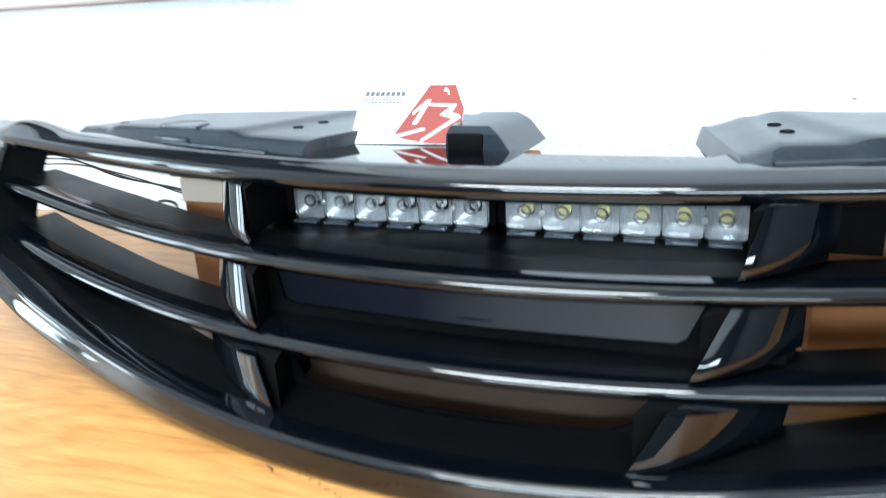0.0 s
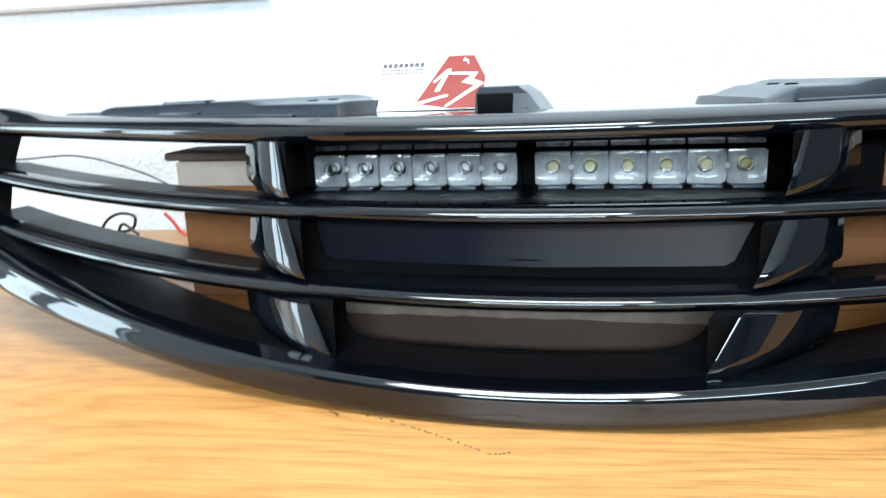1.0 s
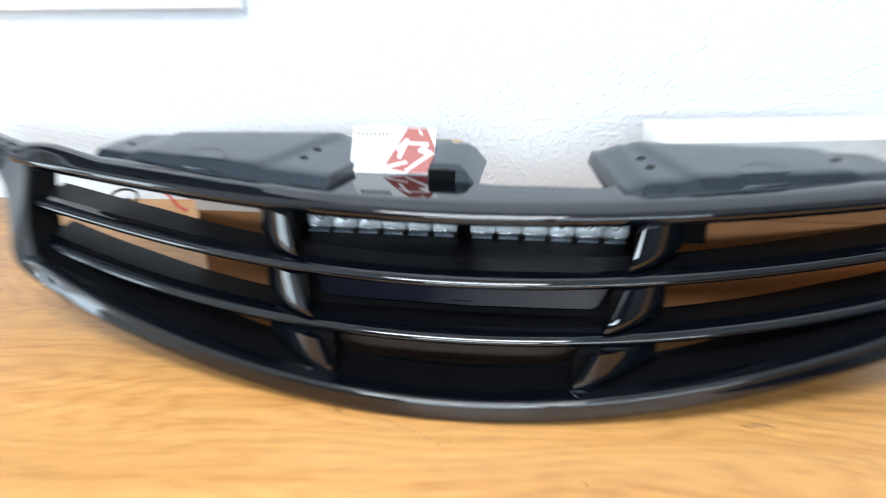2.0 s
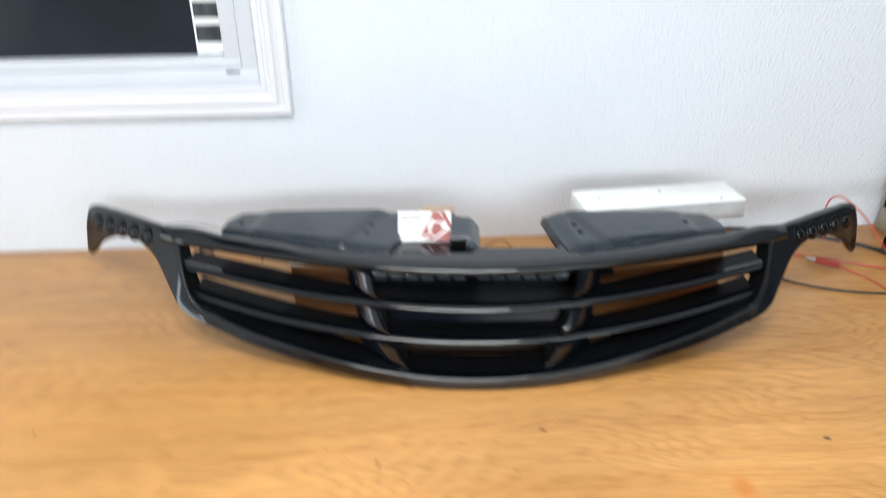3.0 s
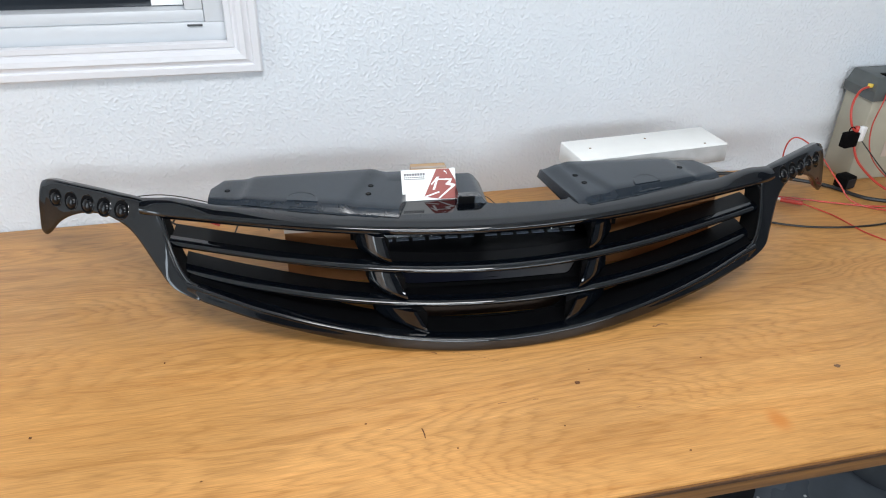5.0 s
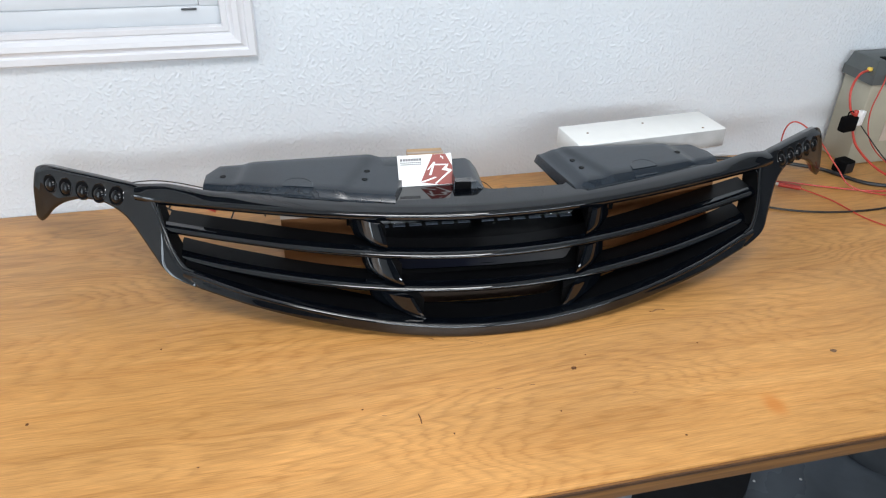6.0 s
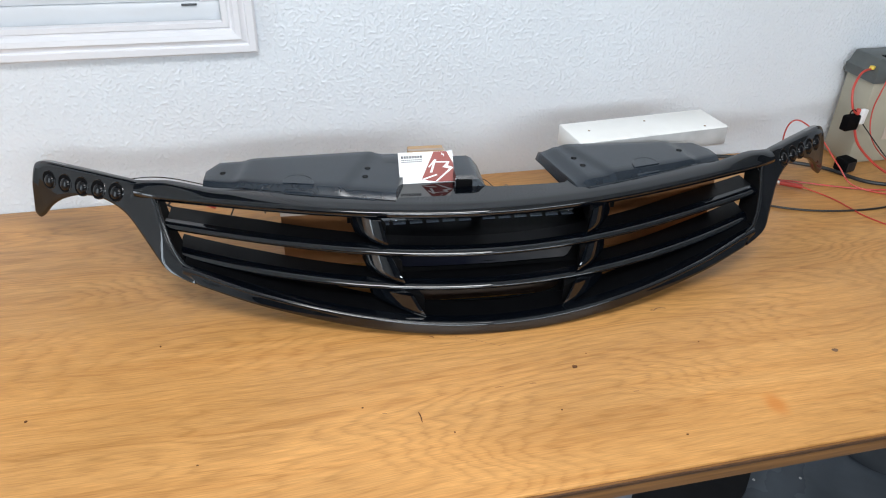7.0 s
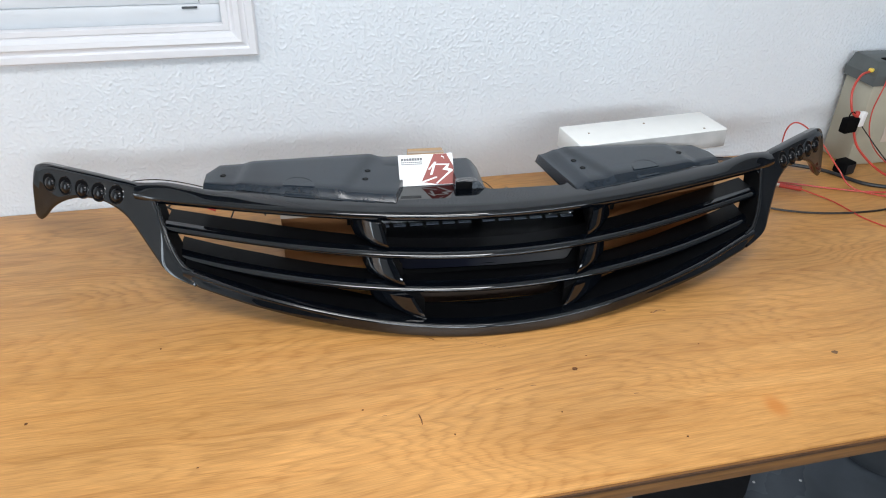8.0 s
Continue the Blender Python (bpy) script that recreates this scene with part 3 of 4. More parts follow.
# upper and lower edges of a wing, as matching pairs of (|x|, z)
WING_UP = [(0.450, 0.0805), (0.468, 0.0875), (0.484, 0.109), (0.4955, 0.134), (0.5040, 0.156), (0.512, 0.168), (0.535, 0.1735), (0.575, 0.1745), (0.610, 0.1755), (0.645, 0.1760), (0.675, 0.1765), (0.695, 0.1765), (0.712, 0.1735), (0.7225, 0.164), (0.731, 0.132)]
WING_LOW = [(0.448, 0.0635), (0.468, 0.0680), (0.489, 0.0750), (0.510, 0.0905), (0.530, 0.107), (0.545, 0.1195), (0.560, 0.1295), (0.580, 0.1375), (0.605, 0.141), (0.640, 0.136), (0.670, 0.124), (0.694, 0.108), (0.714, 0.087), (0.727, 0.0785), (0.736, 0.085)]


def wing(sign):
    """A side wing: a leaning curved plate with rounded rim."""
    up = spline([(a, z, 0) for a, z in WING_UP], 5)
    low = spline([(a, z, 0) for a, z in WING_LOW], 5)
    across = ((0, 0.0060), (0.02, 0.0030), (0.06, 0.0010), (0.12, 0.0002), (0.2, 0), (0.3, 0), (0.4, 0), (0.5, 0), (0.6, 0), (0.7, 0), (0.8, 0), (0.88, 0.0002), (0.94, 0.0010), (0.98, 0.0030), (1, 0.0060))
    loops = []
    for i, (p, q) in enumerate(zip(up, low)):
        end = 0.004 if i == len(up) - 1 else 0.001 if i == len(up) - 2 else 0
        front, back = [], []
        for t, roll_off in across:
            r = p.lerp(q, t)
            front.append(on_wing(sign, r.x, r.y, roll_off + end))
            back.append(on_wing(sign, r.x, r.y - 0.004 * max(0, 1 - 8 * t), 0.021))
        loops.append(front + back[::-1])
    return part("side_wing", rings(loops), GLOSS, grille, "gloss black wing with five round lamp holes")


POD = [(0.693, 0.1505), (0.663, 0.1510), (0.632, 0.1525), (0.602, 0.1540), (0.571, 0.1560)]


def pod(sign, a, z, parent):
    """A recessed round lamp hole: raised rim, black cup and a glossy dome."""
    lean = min(0.8, max(0.25, 0.8 - 2.3 * (a - 0.5)))
    nrm = Vector((sign * 0.70, -1, lean)).normalized()
    m = Matrix.Translation(on_wing(sign, a, z)) @ nrm.to_track_quat("Z", "Y").to_matrix().to_4x4()
    rim = part("hole_rim", lathe([(0.0162, -0.003), (0.0161, 0.0004), (0.0155, 0.0009), (0.0149, 0.0006), (0.0146, -0.002)], 24), GLOSS, parent, m=m)
    part("hole_cup", lathe([(0.0148, -0.002), (0.0146, 0.0004), (0.0002, 0.0003)], 22), DARK, rim, "black hole")
    part("lamp_dome", lathe([(0.0108, 0.0002), (0.0100, 0.0022), (0.0072, 0.0040), (0.0030, 0.0049), (0.0001, 0.0050)], 18), DOME, rim, m=Matrix.Translation((0.0004, -0.0012, 0)))


def end_wall(sign, parent):
    """The wall that closes the openings behind a wing's inner edge."""
    loops = []
    for a, z in ((0.463, 0.078), (0.470, 0.088), (0.484, 0.109), (0.4955, 0.134), (0.502, 0.152)):
        y = on_wing(1, a, z).y + 0.006
        loops.append([Vector((sign * x, yy, z)) for x, yy in ((a - 0.0005, y), (a + 0.008, y + 0.004), (a + 0.012, y + 0.058), (a + 0.004, y + 0.058), (a + 0.001, y + 0.03))])
    edge = [on_wing(sign, a - 0.001, z, 0.0012) for a, z in ((0.4505, 0.0815), (0.4670, 0.0880), (0.4835, 0.109), (0.4950, 0.134), (0.5030, 0.155))]
    part("inner_rim", tube(edge, 0.0026, 6, 10), GLOSS, parent, "glossy rim of the opening")
    part("end_wall", rings(loops), DARK, parent, "matt black wall closing the openings")


for sign in (-1, 1):
    w_ob = wing(sign)
    end_wall(sign, w_ob)
    for a, z in POD:
        pod(sign, a, z, w_ob)


def vane(sign, low, high, z0, z1, lift):
    """An upright scooped vane between two slats, its lower edge rising towards its outer end."""
    ts = (0, 0.04, 0.1, 0.2, 0.32, 0.46, 0.6, 0.74, 0.88, 1)

    def path(p, bulge):
        (xa, ya), (xb, yb) = p
        d = Vector((xb - xa, yb - ya, 0))
        s = Vector((d.y, -d.x, 0)).normalized()
        return [Vector((xa, ya, 0)) + d * t + s * bulge * math.sin(math.pi * t ** 0.8) for t in ts]
    lo, hi = path(low, 0.0060), path(high, 0.0048)
    loops = []
    for k in range(9):
        t = k / 8
        ease = {0: 0.0035, 1: 0.0008}.get(k, 0)
        outer = [a.lerp(b, t) + Vector((0, ease, 0)) for a, b in zip(lo, hi)]
        inner = [p + Vector((-0.002, 0.012, 0)) * min(1, 0.1 + i * 0.3) for i, p in enumerate(outer)]
        loops.append([Vector((sign * p.x, p.y, z0 + lift * u + (z1 - z0 - lift * u) * t)) for p, u in zip(outer + inner[::-1], ts + ts[::-1])])
    v = part("vane", rings(loops), GLOSS, grille)
    (xa, ya), (xb, yb) = low
    core = [(xa + 0.004, ya + 0.012), (xb - 0.003, yb + 0.008), (xb + 0.004, yb + 0.045), (xa + 0.022, yb + 0.045), (xa + 0.012, ya + 0.035)]
    part("vane_core", prism([(sign * x, y) for x, y in core][::sign], z0 - 0.002, z1 - 0.001), DARK, v, "matt black core of the vane")
    return v


for sign in (-1, 1):
    vane(sign, ((0.156, 0.029), (0.207, 0.072)), ((0.167, 0.046), (0.208, 0.080)), 0.1145, 0.1515, 0.007)
    vane(sign, ((0.135, -0.004), (0.191, 0.036)), ((0.153, 0.019), (0.192, 0.045)), 0.0680, 0.1030, 0.008)
    vane(sign, ((0.105, -0.034), (0.182, 0.010)), ((0.125, -0.020), (0.186, 0.016)), 0.0215, 0.0570, 0.016)

# back plate that carries the light bars, with the walls of its bay
part("lamp_bay", box(-0.215, 0.243, 0.1375, 0.142, 0.098, 0.147, 0.001), DARK, grille, "black back plate of the lamp bay")
part("bay_floor", box(-0.200, 0.200, 0.056, 0.137, 0.1025, 0.1065, 0.001), SHELF, grille)

# black frames round the middle openings
def frame_plate(outline, y0, y1, label):
    part("opening_frame", rings([[Vector((x, y, z)) for x, z in outline] for y in (y0, y1)]), DARK, grille, label)


frame_plate([(-0.184, 0.1045), (-0.184, 0.059), (0.184, 0.059), (0.184, 0.1045), (0.144, 0.1045), (0.140, 0.094), (0.1315, 0.0735), (0.126, 0.0700), (0.098, 0.069), (0.01, 0.067), (-0.085, 0.069), (-0.130, 0.0710), (-0.137, 0.0745), (-0.140, 0.090), (-0.142, 0.1045)], 0.0372, 0.0395, "black frame of the middle opening")
frame_plate([(-0.172, 0.0575), (-0.172, 0.0120), (0.172, 0.0120), (0.172, 0.0575), (0.121, 0.0575), (0.116, 0.044), (0.110, 0.0350), (0.102, 0.0285), (0.092, 0.0245), (0.080, 0.0225), (0.030, 0.0200), (-0.024, 0.0200), (-0.080, 0.0220), (-0.101, 0.0245), (-0.109, 0.0280), (-0.117, 0.045), (-0.121, 0.0575)], 0.0100, 0.0122, "black frame of the lowest opening")

# raised mounting plates on the top deck
def plate(name, x_in, x_out, front, back, top, parent, label="", steps=64, rows=14, foot=0.150, slant=0.0):
    """A raised plate: front(x), back(x) give its edges, top(x, t) its height; rounded rim and skirts."""
    loops = []
    for i in range(-2, steps + 3):
        s = min(max(i, 0), steps) / steps
        x = x_in + (x_out - x_in) * s
        f, b = front(x), back(x)
        skirt_end = i < 0 or i > steps
        out = {-2: -0.004, -1: -0.001, steps + 1: 0.001, steps + 2: 0.004}.get(i, 0) * (1 if x_out > x_in else -1)
        loop = [Vector((x + out, f - 0.019, foot)), Vector((x + out, f - 0.0125, foot + 0.0140)), Vector((x + out, f - 0.0008, top(x, 0) - 0.0016))]
        lean = slant * (1 - s) ** 3 * (1 if x_out > x_in else -1)
        for j in range(rows + 1):
            t = j / rows
            loop.append(Vector((x + out - lean * t, f + (b - f) * t, top(x, t) - (0.0012 if j in (0, rows) else 0))))
        loop += [Vector((x + out - lean, b + 0.001, top(x, 1) - 0.003)), Vector((x + out - lean, b + 0.003, foot))]
        if skirt_end:
            drop = 0.003 if i in (-1, steps + 1) else None
            loop = [Vector((p.x, p.y, foot if drop is None else max(foot, p.z - drop))) for p in loop]
        loops.append(loop)
    return part(name, rings(loops, closed_ring=True), SATIN, parent, label)


def front_edge(x):
    return 0.098 + (abs(x) - 0.155) * 0.25 + 0.006 * max(0, abs(x) - 0.34) / 0.1


def back_edge(x):
    a = abs(x)
    return 0.233 + (0.012 if x < 0 else 0.004) * min(1, max(0, (a - 0.16) / 0.03)) - 0.030 * max(0, (a - 0.418) / 0.018)


def plate_top(x, t):
    a = abs(x)
    step = 1 / (1 + math.exp(-(a - 0.188 - 0.03 * (1 - t)) / 0.0025))
    end = 1 / (1 + math.exp((a - 0.385 + 0.012 * t) / 0.003))
    return 0.1752 + 0.0040 * step * end - 0.005 * max(0, a - 0.2) / 0.24 - 0.003 * t - 0.007 * max(0, min(1, (0.176 - a) / 0.016)) * (1 if x > 0 else 0)


for sign in (-1, 1):
    pl = plate("mounting_plate", 0.154 if sign > 0 else -0.139, sign * 0.436, front_edge, back_edge, plate_top, grille, "satin black mounting plate", slant=0.026 if sign > 0 else 0.046)
    for x, t in ((0.176, 0.60), (0.182, 0.36), (0.408 if sign < 0 else 0.372, 0.46)):
        y = front_edge(x) + (back_edge(x) - front_edge(x)) * t
        part("screw_hole", lathe([(0.0046, -0.004), (0.0046, 0.0006), (0.0036, 0.0011), (0.0034, -0.001)], 14, at=(sign * x, y, plate_top(x, t))), DARK, pl)
        part("hole_glint", lathe([(0.0033, -0.002), (0.0032, 0.0007), (0.0001, 0.0007)], 12, at=(sign * x, y, plate_top(x, t) - 0.0003)), RUBBER, pl)
    part("front_bead", tube([(sign * (0.172 + 0.025 * k), front_edge(0.172 + 0.025 * k) - 0.0135, 0.1650 + 0.0002 * k) for k in range(11)], 0.0026, 3, 8), SATIN, pl)
    # half-round finger pocket at the front edge
    arch = []
    for k in range(13):
        q = math.pi * k / 12
        x = 0.287 + 0.023 * math.cos(q)
        y = front_edge(x) + 0.002 + 0.030 * math.sin(q) ** 0.8
        t = (y - front_edge(x)) / (back_edge(x) - front_edge(x))
        arch.append((sign * x, y, plate_top(x, t) + 0.0002))
    part("pocket_rim", tube(arch, 0.0013, 2, 6), SATIN, pl)
    part("pocket", rings([[Vector(p) + Vector((0, 0, dz)) for p in arch] for dz in (-0.003, 0.0009)]), SATIN, pl, "half-round finger pocket")
    low = prism([(sign * 0.309, front_edge(0.309) - 0.0115), (sign * 0.309, front_edge(0.309) - 0.003), (sign * 0.265, front_edge(0.265) - 0.003), (sign * 0.265, front_edge(0.265) - 0.0115)][::sign], 0.158, 0.1705, 0.002)
    part("pocket_lip", low, SATIN, pl)

# bridge behind the latch notch and the latch housing next to it
part("latch_bridge", prism([(-0.150, 0.176), (-0.030, 0.176), (-0.030, 0.236), (-0.150, 0.238)], 0.150, 0.1730, 0.003), SATIN, grille, "satin black bridge behind the latch notch")
hs = part("latch_housing", rings([[Vector(p) for p in q] for q in (
    ((-0.042, 0.120, 0.160), (0.010, 0.116, 0.160), (0.012, 0.205, 0.158), (-0.042, 0.205, 0.158)),
    ((-0.041, 0.121, 0.176), (-0.002, 0.119, 0.176), (0.000, 0.203, 0.174), (-0.041, 0.203, 0.174)),
    ((-0.039, 0.126, 0.181), (-0.010, 0.125, 0.181), (-0.009, 0.200, 0.180), (-0.039, 0.200, 0.180)))]), SATIN, grille, "satin black latch housing")
part("latch_mouth", prism([(-0.040, 0.1185), (-0.013, 0.1178), (-0.013, 0.125), (-0.040, 0.125)], 0.1635, 0.1765, 0.0015), DARK, hs, "black latch opening")


# ---- light bars in the grille ----
def light_bar(x0, x1, label, warm):
    """Six LED cells in silvered cups behind a clear lens, in a slim black housing."""
    bar = thing("led_light_bar", GM @ pose((x0 + x1) / 2, 0.1290, 0.1218), label, "light bar", "light bars in the grille")
    h = (x1 - x0) / 2
    part("housing", box(-h - 0.002, h + 0.002, 0.0, 0.0075, -0.0155, 0.0240, 0.001), DARK, bar)
    cell = 2 * h / 6
    for k in range(6):
        cx = -h + cell * (k + 0.5)
        w = cell * 0.497
        cup = []
        for f, y in ((1.0, -0.0085), (0.96, -0.0045), (0.60, -0.0012), (0.30, -0.0004)):
            cup.append([Vector((cx + w * f * a, y, -0.0012 + 0.0118 * f * b)) for a, b in rounded([(-1, -1), (1, -1), (1, 1), (-1, 1)], 0.35 + 0.6 * (1 - f), 3)])
        cp = part("reflector_cup", rings(cup, caps=False), CHROME, bar, "silvered square reflector cup")
        if k in warm:
            part("led_chip", lathe([(0.0040, -0.0004), (0.0036, -0.0014), (0.0002, -0.0018)], 12, at=(cx, 0, 0), axis="y"), PHOSPHOR, cp, "yellow LED chip")
        else:
            part("led_chip", lathe([(0.0030, -0.0004), (0.0026, -0.0014), (0.0002, -0.0018)], 12, at=(cx, 0, 0), axis="y"), PAPER, cp, "pale LED chip")
        part("collimator", lathe([(0.0052, -0.0090), (0.0050, -0.0075), (0.0036, -0.0040), (0.0034, -0.0090), (0.0046, -0.0094)], 18, at=(cx, 0, 0), axis="y"), LENS, cp, "clear lens ring")
    for k in range(6):
        cx = -h + cell * (k + 0.5)
        lens = part("lens", box(cx - cell * 0.49, cx + cell * 0.49, -0.0116, -0.0100, -0.0140, 0.0116, 0.0007), LENS, bar, "clear plastic lens")
        lens.visible_shadow = False
        # rib added to show the cell's glint, its bluish colour included
        part("lower_glint", box(cx - cell * 0.38, cx + cell * 0.38, -0.0205, -0.0124, -0.0150, -0.0130, 0.0006), GLINT_RIB, bar, "bluish rib added for the glint below the cell")
        part("top_rib", box(cx - cell * 0.46, cx + cell * 0.46, -0.0072, -0.0003, 0.0146, 0.0182, 0.0008), FROST, bar, "frosted clear rib above the cell")
    for cx in (-h + cell * 1.0, h - cell * 1.0):
        part("screw", lathe([(0.0021, -0.0100), (0.0021, -0.0126), (0.0013, -0.0130), (0.0012, -0.0122), (0.0001, -0.0122)], 12, at=(cx, 0, 0), axis="y"), METAL, bar)
    return bar


light_bar(-0.172, -0.011, "clear six-cell LED light bar in the upper grille opening", ())
light_bar(0.002, 0.163, "clear six-cell LED light bar with yellow chips in the upper opening", (0, 1, 2, 3, 4, 5))


# ---- the business card ----
def business_card():
    c = thing("business_card", GM @ pose(-0.083, 0.1365, 0.1652, -38, 0, 0.3), "white business card with a brick red panel leaning on the grille", "business card")
    w, h = 0.089, 0.051
    part("stock", box(-w / 2, w / 2, 0, 0.0004, 0, h, 0.0001, 1), PAPER, c)
    y0, y1 = -0.0004, -0.0001

    def poly(pts, material, label, y=(y0, y1)):
        part("print", rings([[Vector((x - w / 2, q, z)) for x, z in pts] for q in y]), material, c, label)
    poly([(0.058, 0.0505), (0.079, 0.0505), (0.0888, 0.030), (0.0888, 0.0005), (0.063, 0.0005), (0.035, 0.0055)], RED, "brick red panel")
    y2 = (-0.0007, -0.00045)
    for pts in (((0.0475, 0.026), (0.058, 0.0375), (0.0615, 0.0375), (0.0535, 0.0165), (0.0495, 0.0165), (0.0555, 0.0315), (0.049, 0.0245)),
                ((0.058, 0.0345), (0.083, 0.0335), (0.0795, 0.0265), (0.0860, 0.0245), (0.0880, 0.0225), (0.063, 0.0035), (0.0600, 0.0015), (0.0585, 0.0028), (0.0815, 0.0215), (0.0705, 0.0245), (0.0785, 0.0315), (0.059, 0.0325)),
                ((0.035, 0.0062), (0.0595, 0.0135), (0.0615, 0.0118), (0.040, 0.0052)),
                ((0.0700, 0.0452), (0.0712, 0.0482), (0.0722, 0.0482), (0.0716, 0.0462), (0.0742, 0.0462), (0.0752, 0.0420), (0.0742, 0.0420), (0.0734, 0.0448))):
        poly(pts, PAPER, "white brush stroke", y2)
    for k in range(8):
        part("print", box(0.0045 + 0.0044 * k - w / 2, 0.0078 + 0.0044 * k - w / 2, y0, y1, 0.0410, 0.0452), INK, c, "dark grey title bar")
    for z, n in ((0.0376, 11), (0.0345, 11)):
        for k in range(n):
            part("print", box(0.0045 + 0.0031 * k - w / 2, 0.0068 + 0.0031 * k - w / 2, y0, y1, z, z + 0.0017), INK, c, "small dark grey bar")


business_card()

# ---- boxes that prop the grille ----
carton = thing("cardboard_box", GM @ pose(-0.17, 0.165, 0), "long brown cardboard box propping the grille on the desk", "cardboard box", "boxes behind the grille")
part("carton_body", box(-0.152, 0.150, 0, 0.158, 0, 0.1250, 0.0015), CARDBOARD, carton)
part("tape", box(-0.1525, -0.031, -0.0012, -0.0005, 0.103, 0.1245), PALE_CARD, carton, "pale paper tape along the top edge")
# the lid's darker brown carries the shade it lies in
part("flap", box(-0.163, -0.020, -0.003, 0.055, 0.1254, 0.1330, 0.0025), SHADED_FLAP, carton, "folded cardboard lid flap, colour darkened for shade")
mid = thing("cardboard_box", GM @ pose(0.0, 0.041, 0), "flat cardboard box behind the middle openings, brown darkened for shade", "cardboard box", "boxes behind the grille")
# body colour is darkened to stand for the shade inside the grille
part("carton_body", box(-0.168, 0.168, 0, 0.085, 0, 0.104, 0.0015), SHADED_CARD, mid, "brown card, darkened as in shade")
part("print", box(-0.166, 0.166, -0.0008, -0.0003, 0.058, 0.1035), GREY_PRINT, mid, "print fading from navy into grey")
part("smudge", prism([(-0.015, 0.0), (-0.010, 0.0004), (-0.004, 0.0009), (0.004, 0.0006), (0.012, 0.0002), (0.004, -0.0004), (-0.006, -0.0003)], 0, 0.0002), DARK, mid, "black rub mark", m=pose(0.004, -0.0010, 0.0715, 90, 0, 0))
# ragged pale strip painted for the light coming in behind the box
strip = [(-0.166, 0.034), (-0.166, 0.050), (0.166, 0.050), (0.166, 0.033)] + [(0.16 - 0.01 * k, 0.0315 + random.uniform(-0.0008, 0.0008)) for k in range(33)]
part("edge_light_strip", rings([[Vector((x, y, z)) for x, z in strip] for y in (-0.0008, -0.0003)]), EDGE_LIGHT, mid, "paler ragged strip painted for light behind the box")
rc = thing("cardboard_box", GM @ pose(0.32, 0.165, 0), "brown cardboard box under the white block", "cardboard box", "boxes behind the grille")
part("carton_body", box(-0.110, 0.120, 0.003, 0.17, 0, 0.138, 0.0015), CARDBOARD, rc)
part("flap", box(-0.109, 0.119, 0.0005, 0.0025, 0.060, 0.1148, 0.0005), CARDBOARD, rc, "folded front flap")
wb = thing("wood_block", GM @ pose(-0.075, 0.29, 0.1252), "tan block standing on the cardboard box", "wood block")
part("block", box(-0.020, 0.045, -0.03, 0.03, 0, 0.022, 0.002), WOODBLOCK, wb)
part("tape", box(-0.0205, 0.0455, 0.006, 0.014, 0.0222, 0.0230), PALE_CARD, wb, "pale strip across the top")

# white painted block with screw holes
wx = thing("white_block", GM @ pose(0.3515, 0.3016, 0.1382, 0, 0, 8.5), "white painted block with a grey front and small holes", "painted block")
part("block", box(-0.155, 0.155, -0.044, 0.044, 0, 0.039, 0.003), WHITE_PAINT, wx)
part("front_face", box(-0.152, 0.1545, -0.0452, -0.0443, 0.003, 0.036), GREY_SIDE, wx, "grey front face, darker than the top")
for x, y in ((-0.115, 0.0), (0.01, 0.016), (0.11, -0.034)):
    part("screw_hole", lathe([(0.0022, 0.0), (0.0022, 0.0006), (0.0002, 0.0006)], 10, at=(x, y, 0.039)), STAIN_GREY, wx)

# ---- battery with its leads ----
bt = thing("car_battery", pose(1.272, -0.105, DZ), "tan lead-acid battery with dark grey lid standing against the wall", "battery")
part("case", box(0.006, 0.324, 0.004, 0.090, 0, 0.195, 0.004), BATT_CASE, bt)
lid = part("lid", rings([[Vector(p) for p in ((a, c, z), (b, c, z), (b, d, z), (a, d, z))] for a, b, c, d, z in (
    (0.0, 0.33, 0.0, 0.094, 0.190), (0.0, 0.33, 0.0, 0.094, 0.210), (0.003, 0.327, 0.002, 0.092, 0.213), (0.010, 0.320, 0.012, 0.088, 0.238), (0.013, 0.317, 0.015, 0.085, 0.240))]), BATT_LID, bt, "dark grey bevelled lid")
part("terminal_well", box(0.028, 0.085, 0.006, 0.034, 0.224, 0.242, 0.002), DARK, lid, "dark terminal recess")
part("terminal", lathe([(0.010, 0.240), (0.010, 0.245), (0.006, 0.246), (0.006, 0.253), (0.0005, 0.254)], 12, at=(0.052, 0.022, 0)), METAL, lid, "bolted metal terminal")
part("label_panel", box(0.075, 0.30, 0.0025, 0.0036, 0.055, 0.150), PALE_CARD, bt, "faint outlined label")
part("label_print", box(0.11, 0.20, 0.0012, 0.0022, 0.115, 0.121), BLUE_PRINT, bt, "blue print bar")
part("label_print", box(0.11, 0.135, 0.0012, 0.0022, 0.078, 0.088), BLUE_PRINT, bt, "blue print bar")


def cable(name, points, r, material, label, per=8):
    ob = part(name, tube(points, r, per, 8), material)
    return tagged(ob, label, "cable")


BX, BY = 1.272, -0.105
cable("red_lead", [(1.272, -0.085, 0.967), (1.232, -0.105, 0.966), (1.205, -0.125, 0.940), (1.209, -0.138, 0.901), (BX - 0.045, BY - 0.034, 0.888)], 0.0025, REDWIRE, "thick red lead from the battery terminal")
cr = tagged(part("crimp_terminal", box(-0.012, 0.012, -0.005, 0.005, -0.004, 0.004, 0.002), YELLOW, None, m=pose(1.278, -0.083, 0.969, 0, 10, 30)), "yellow crimp terminal on the battery post", "terminal")
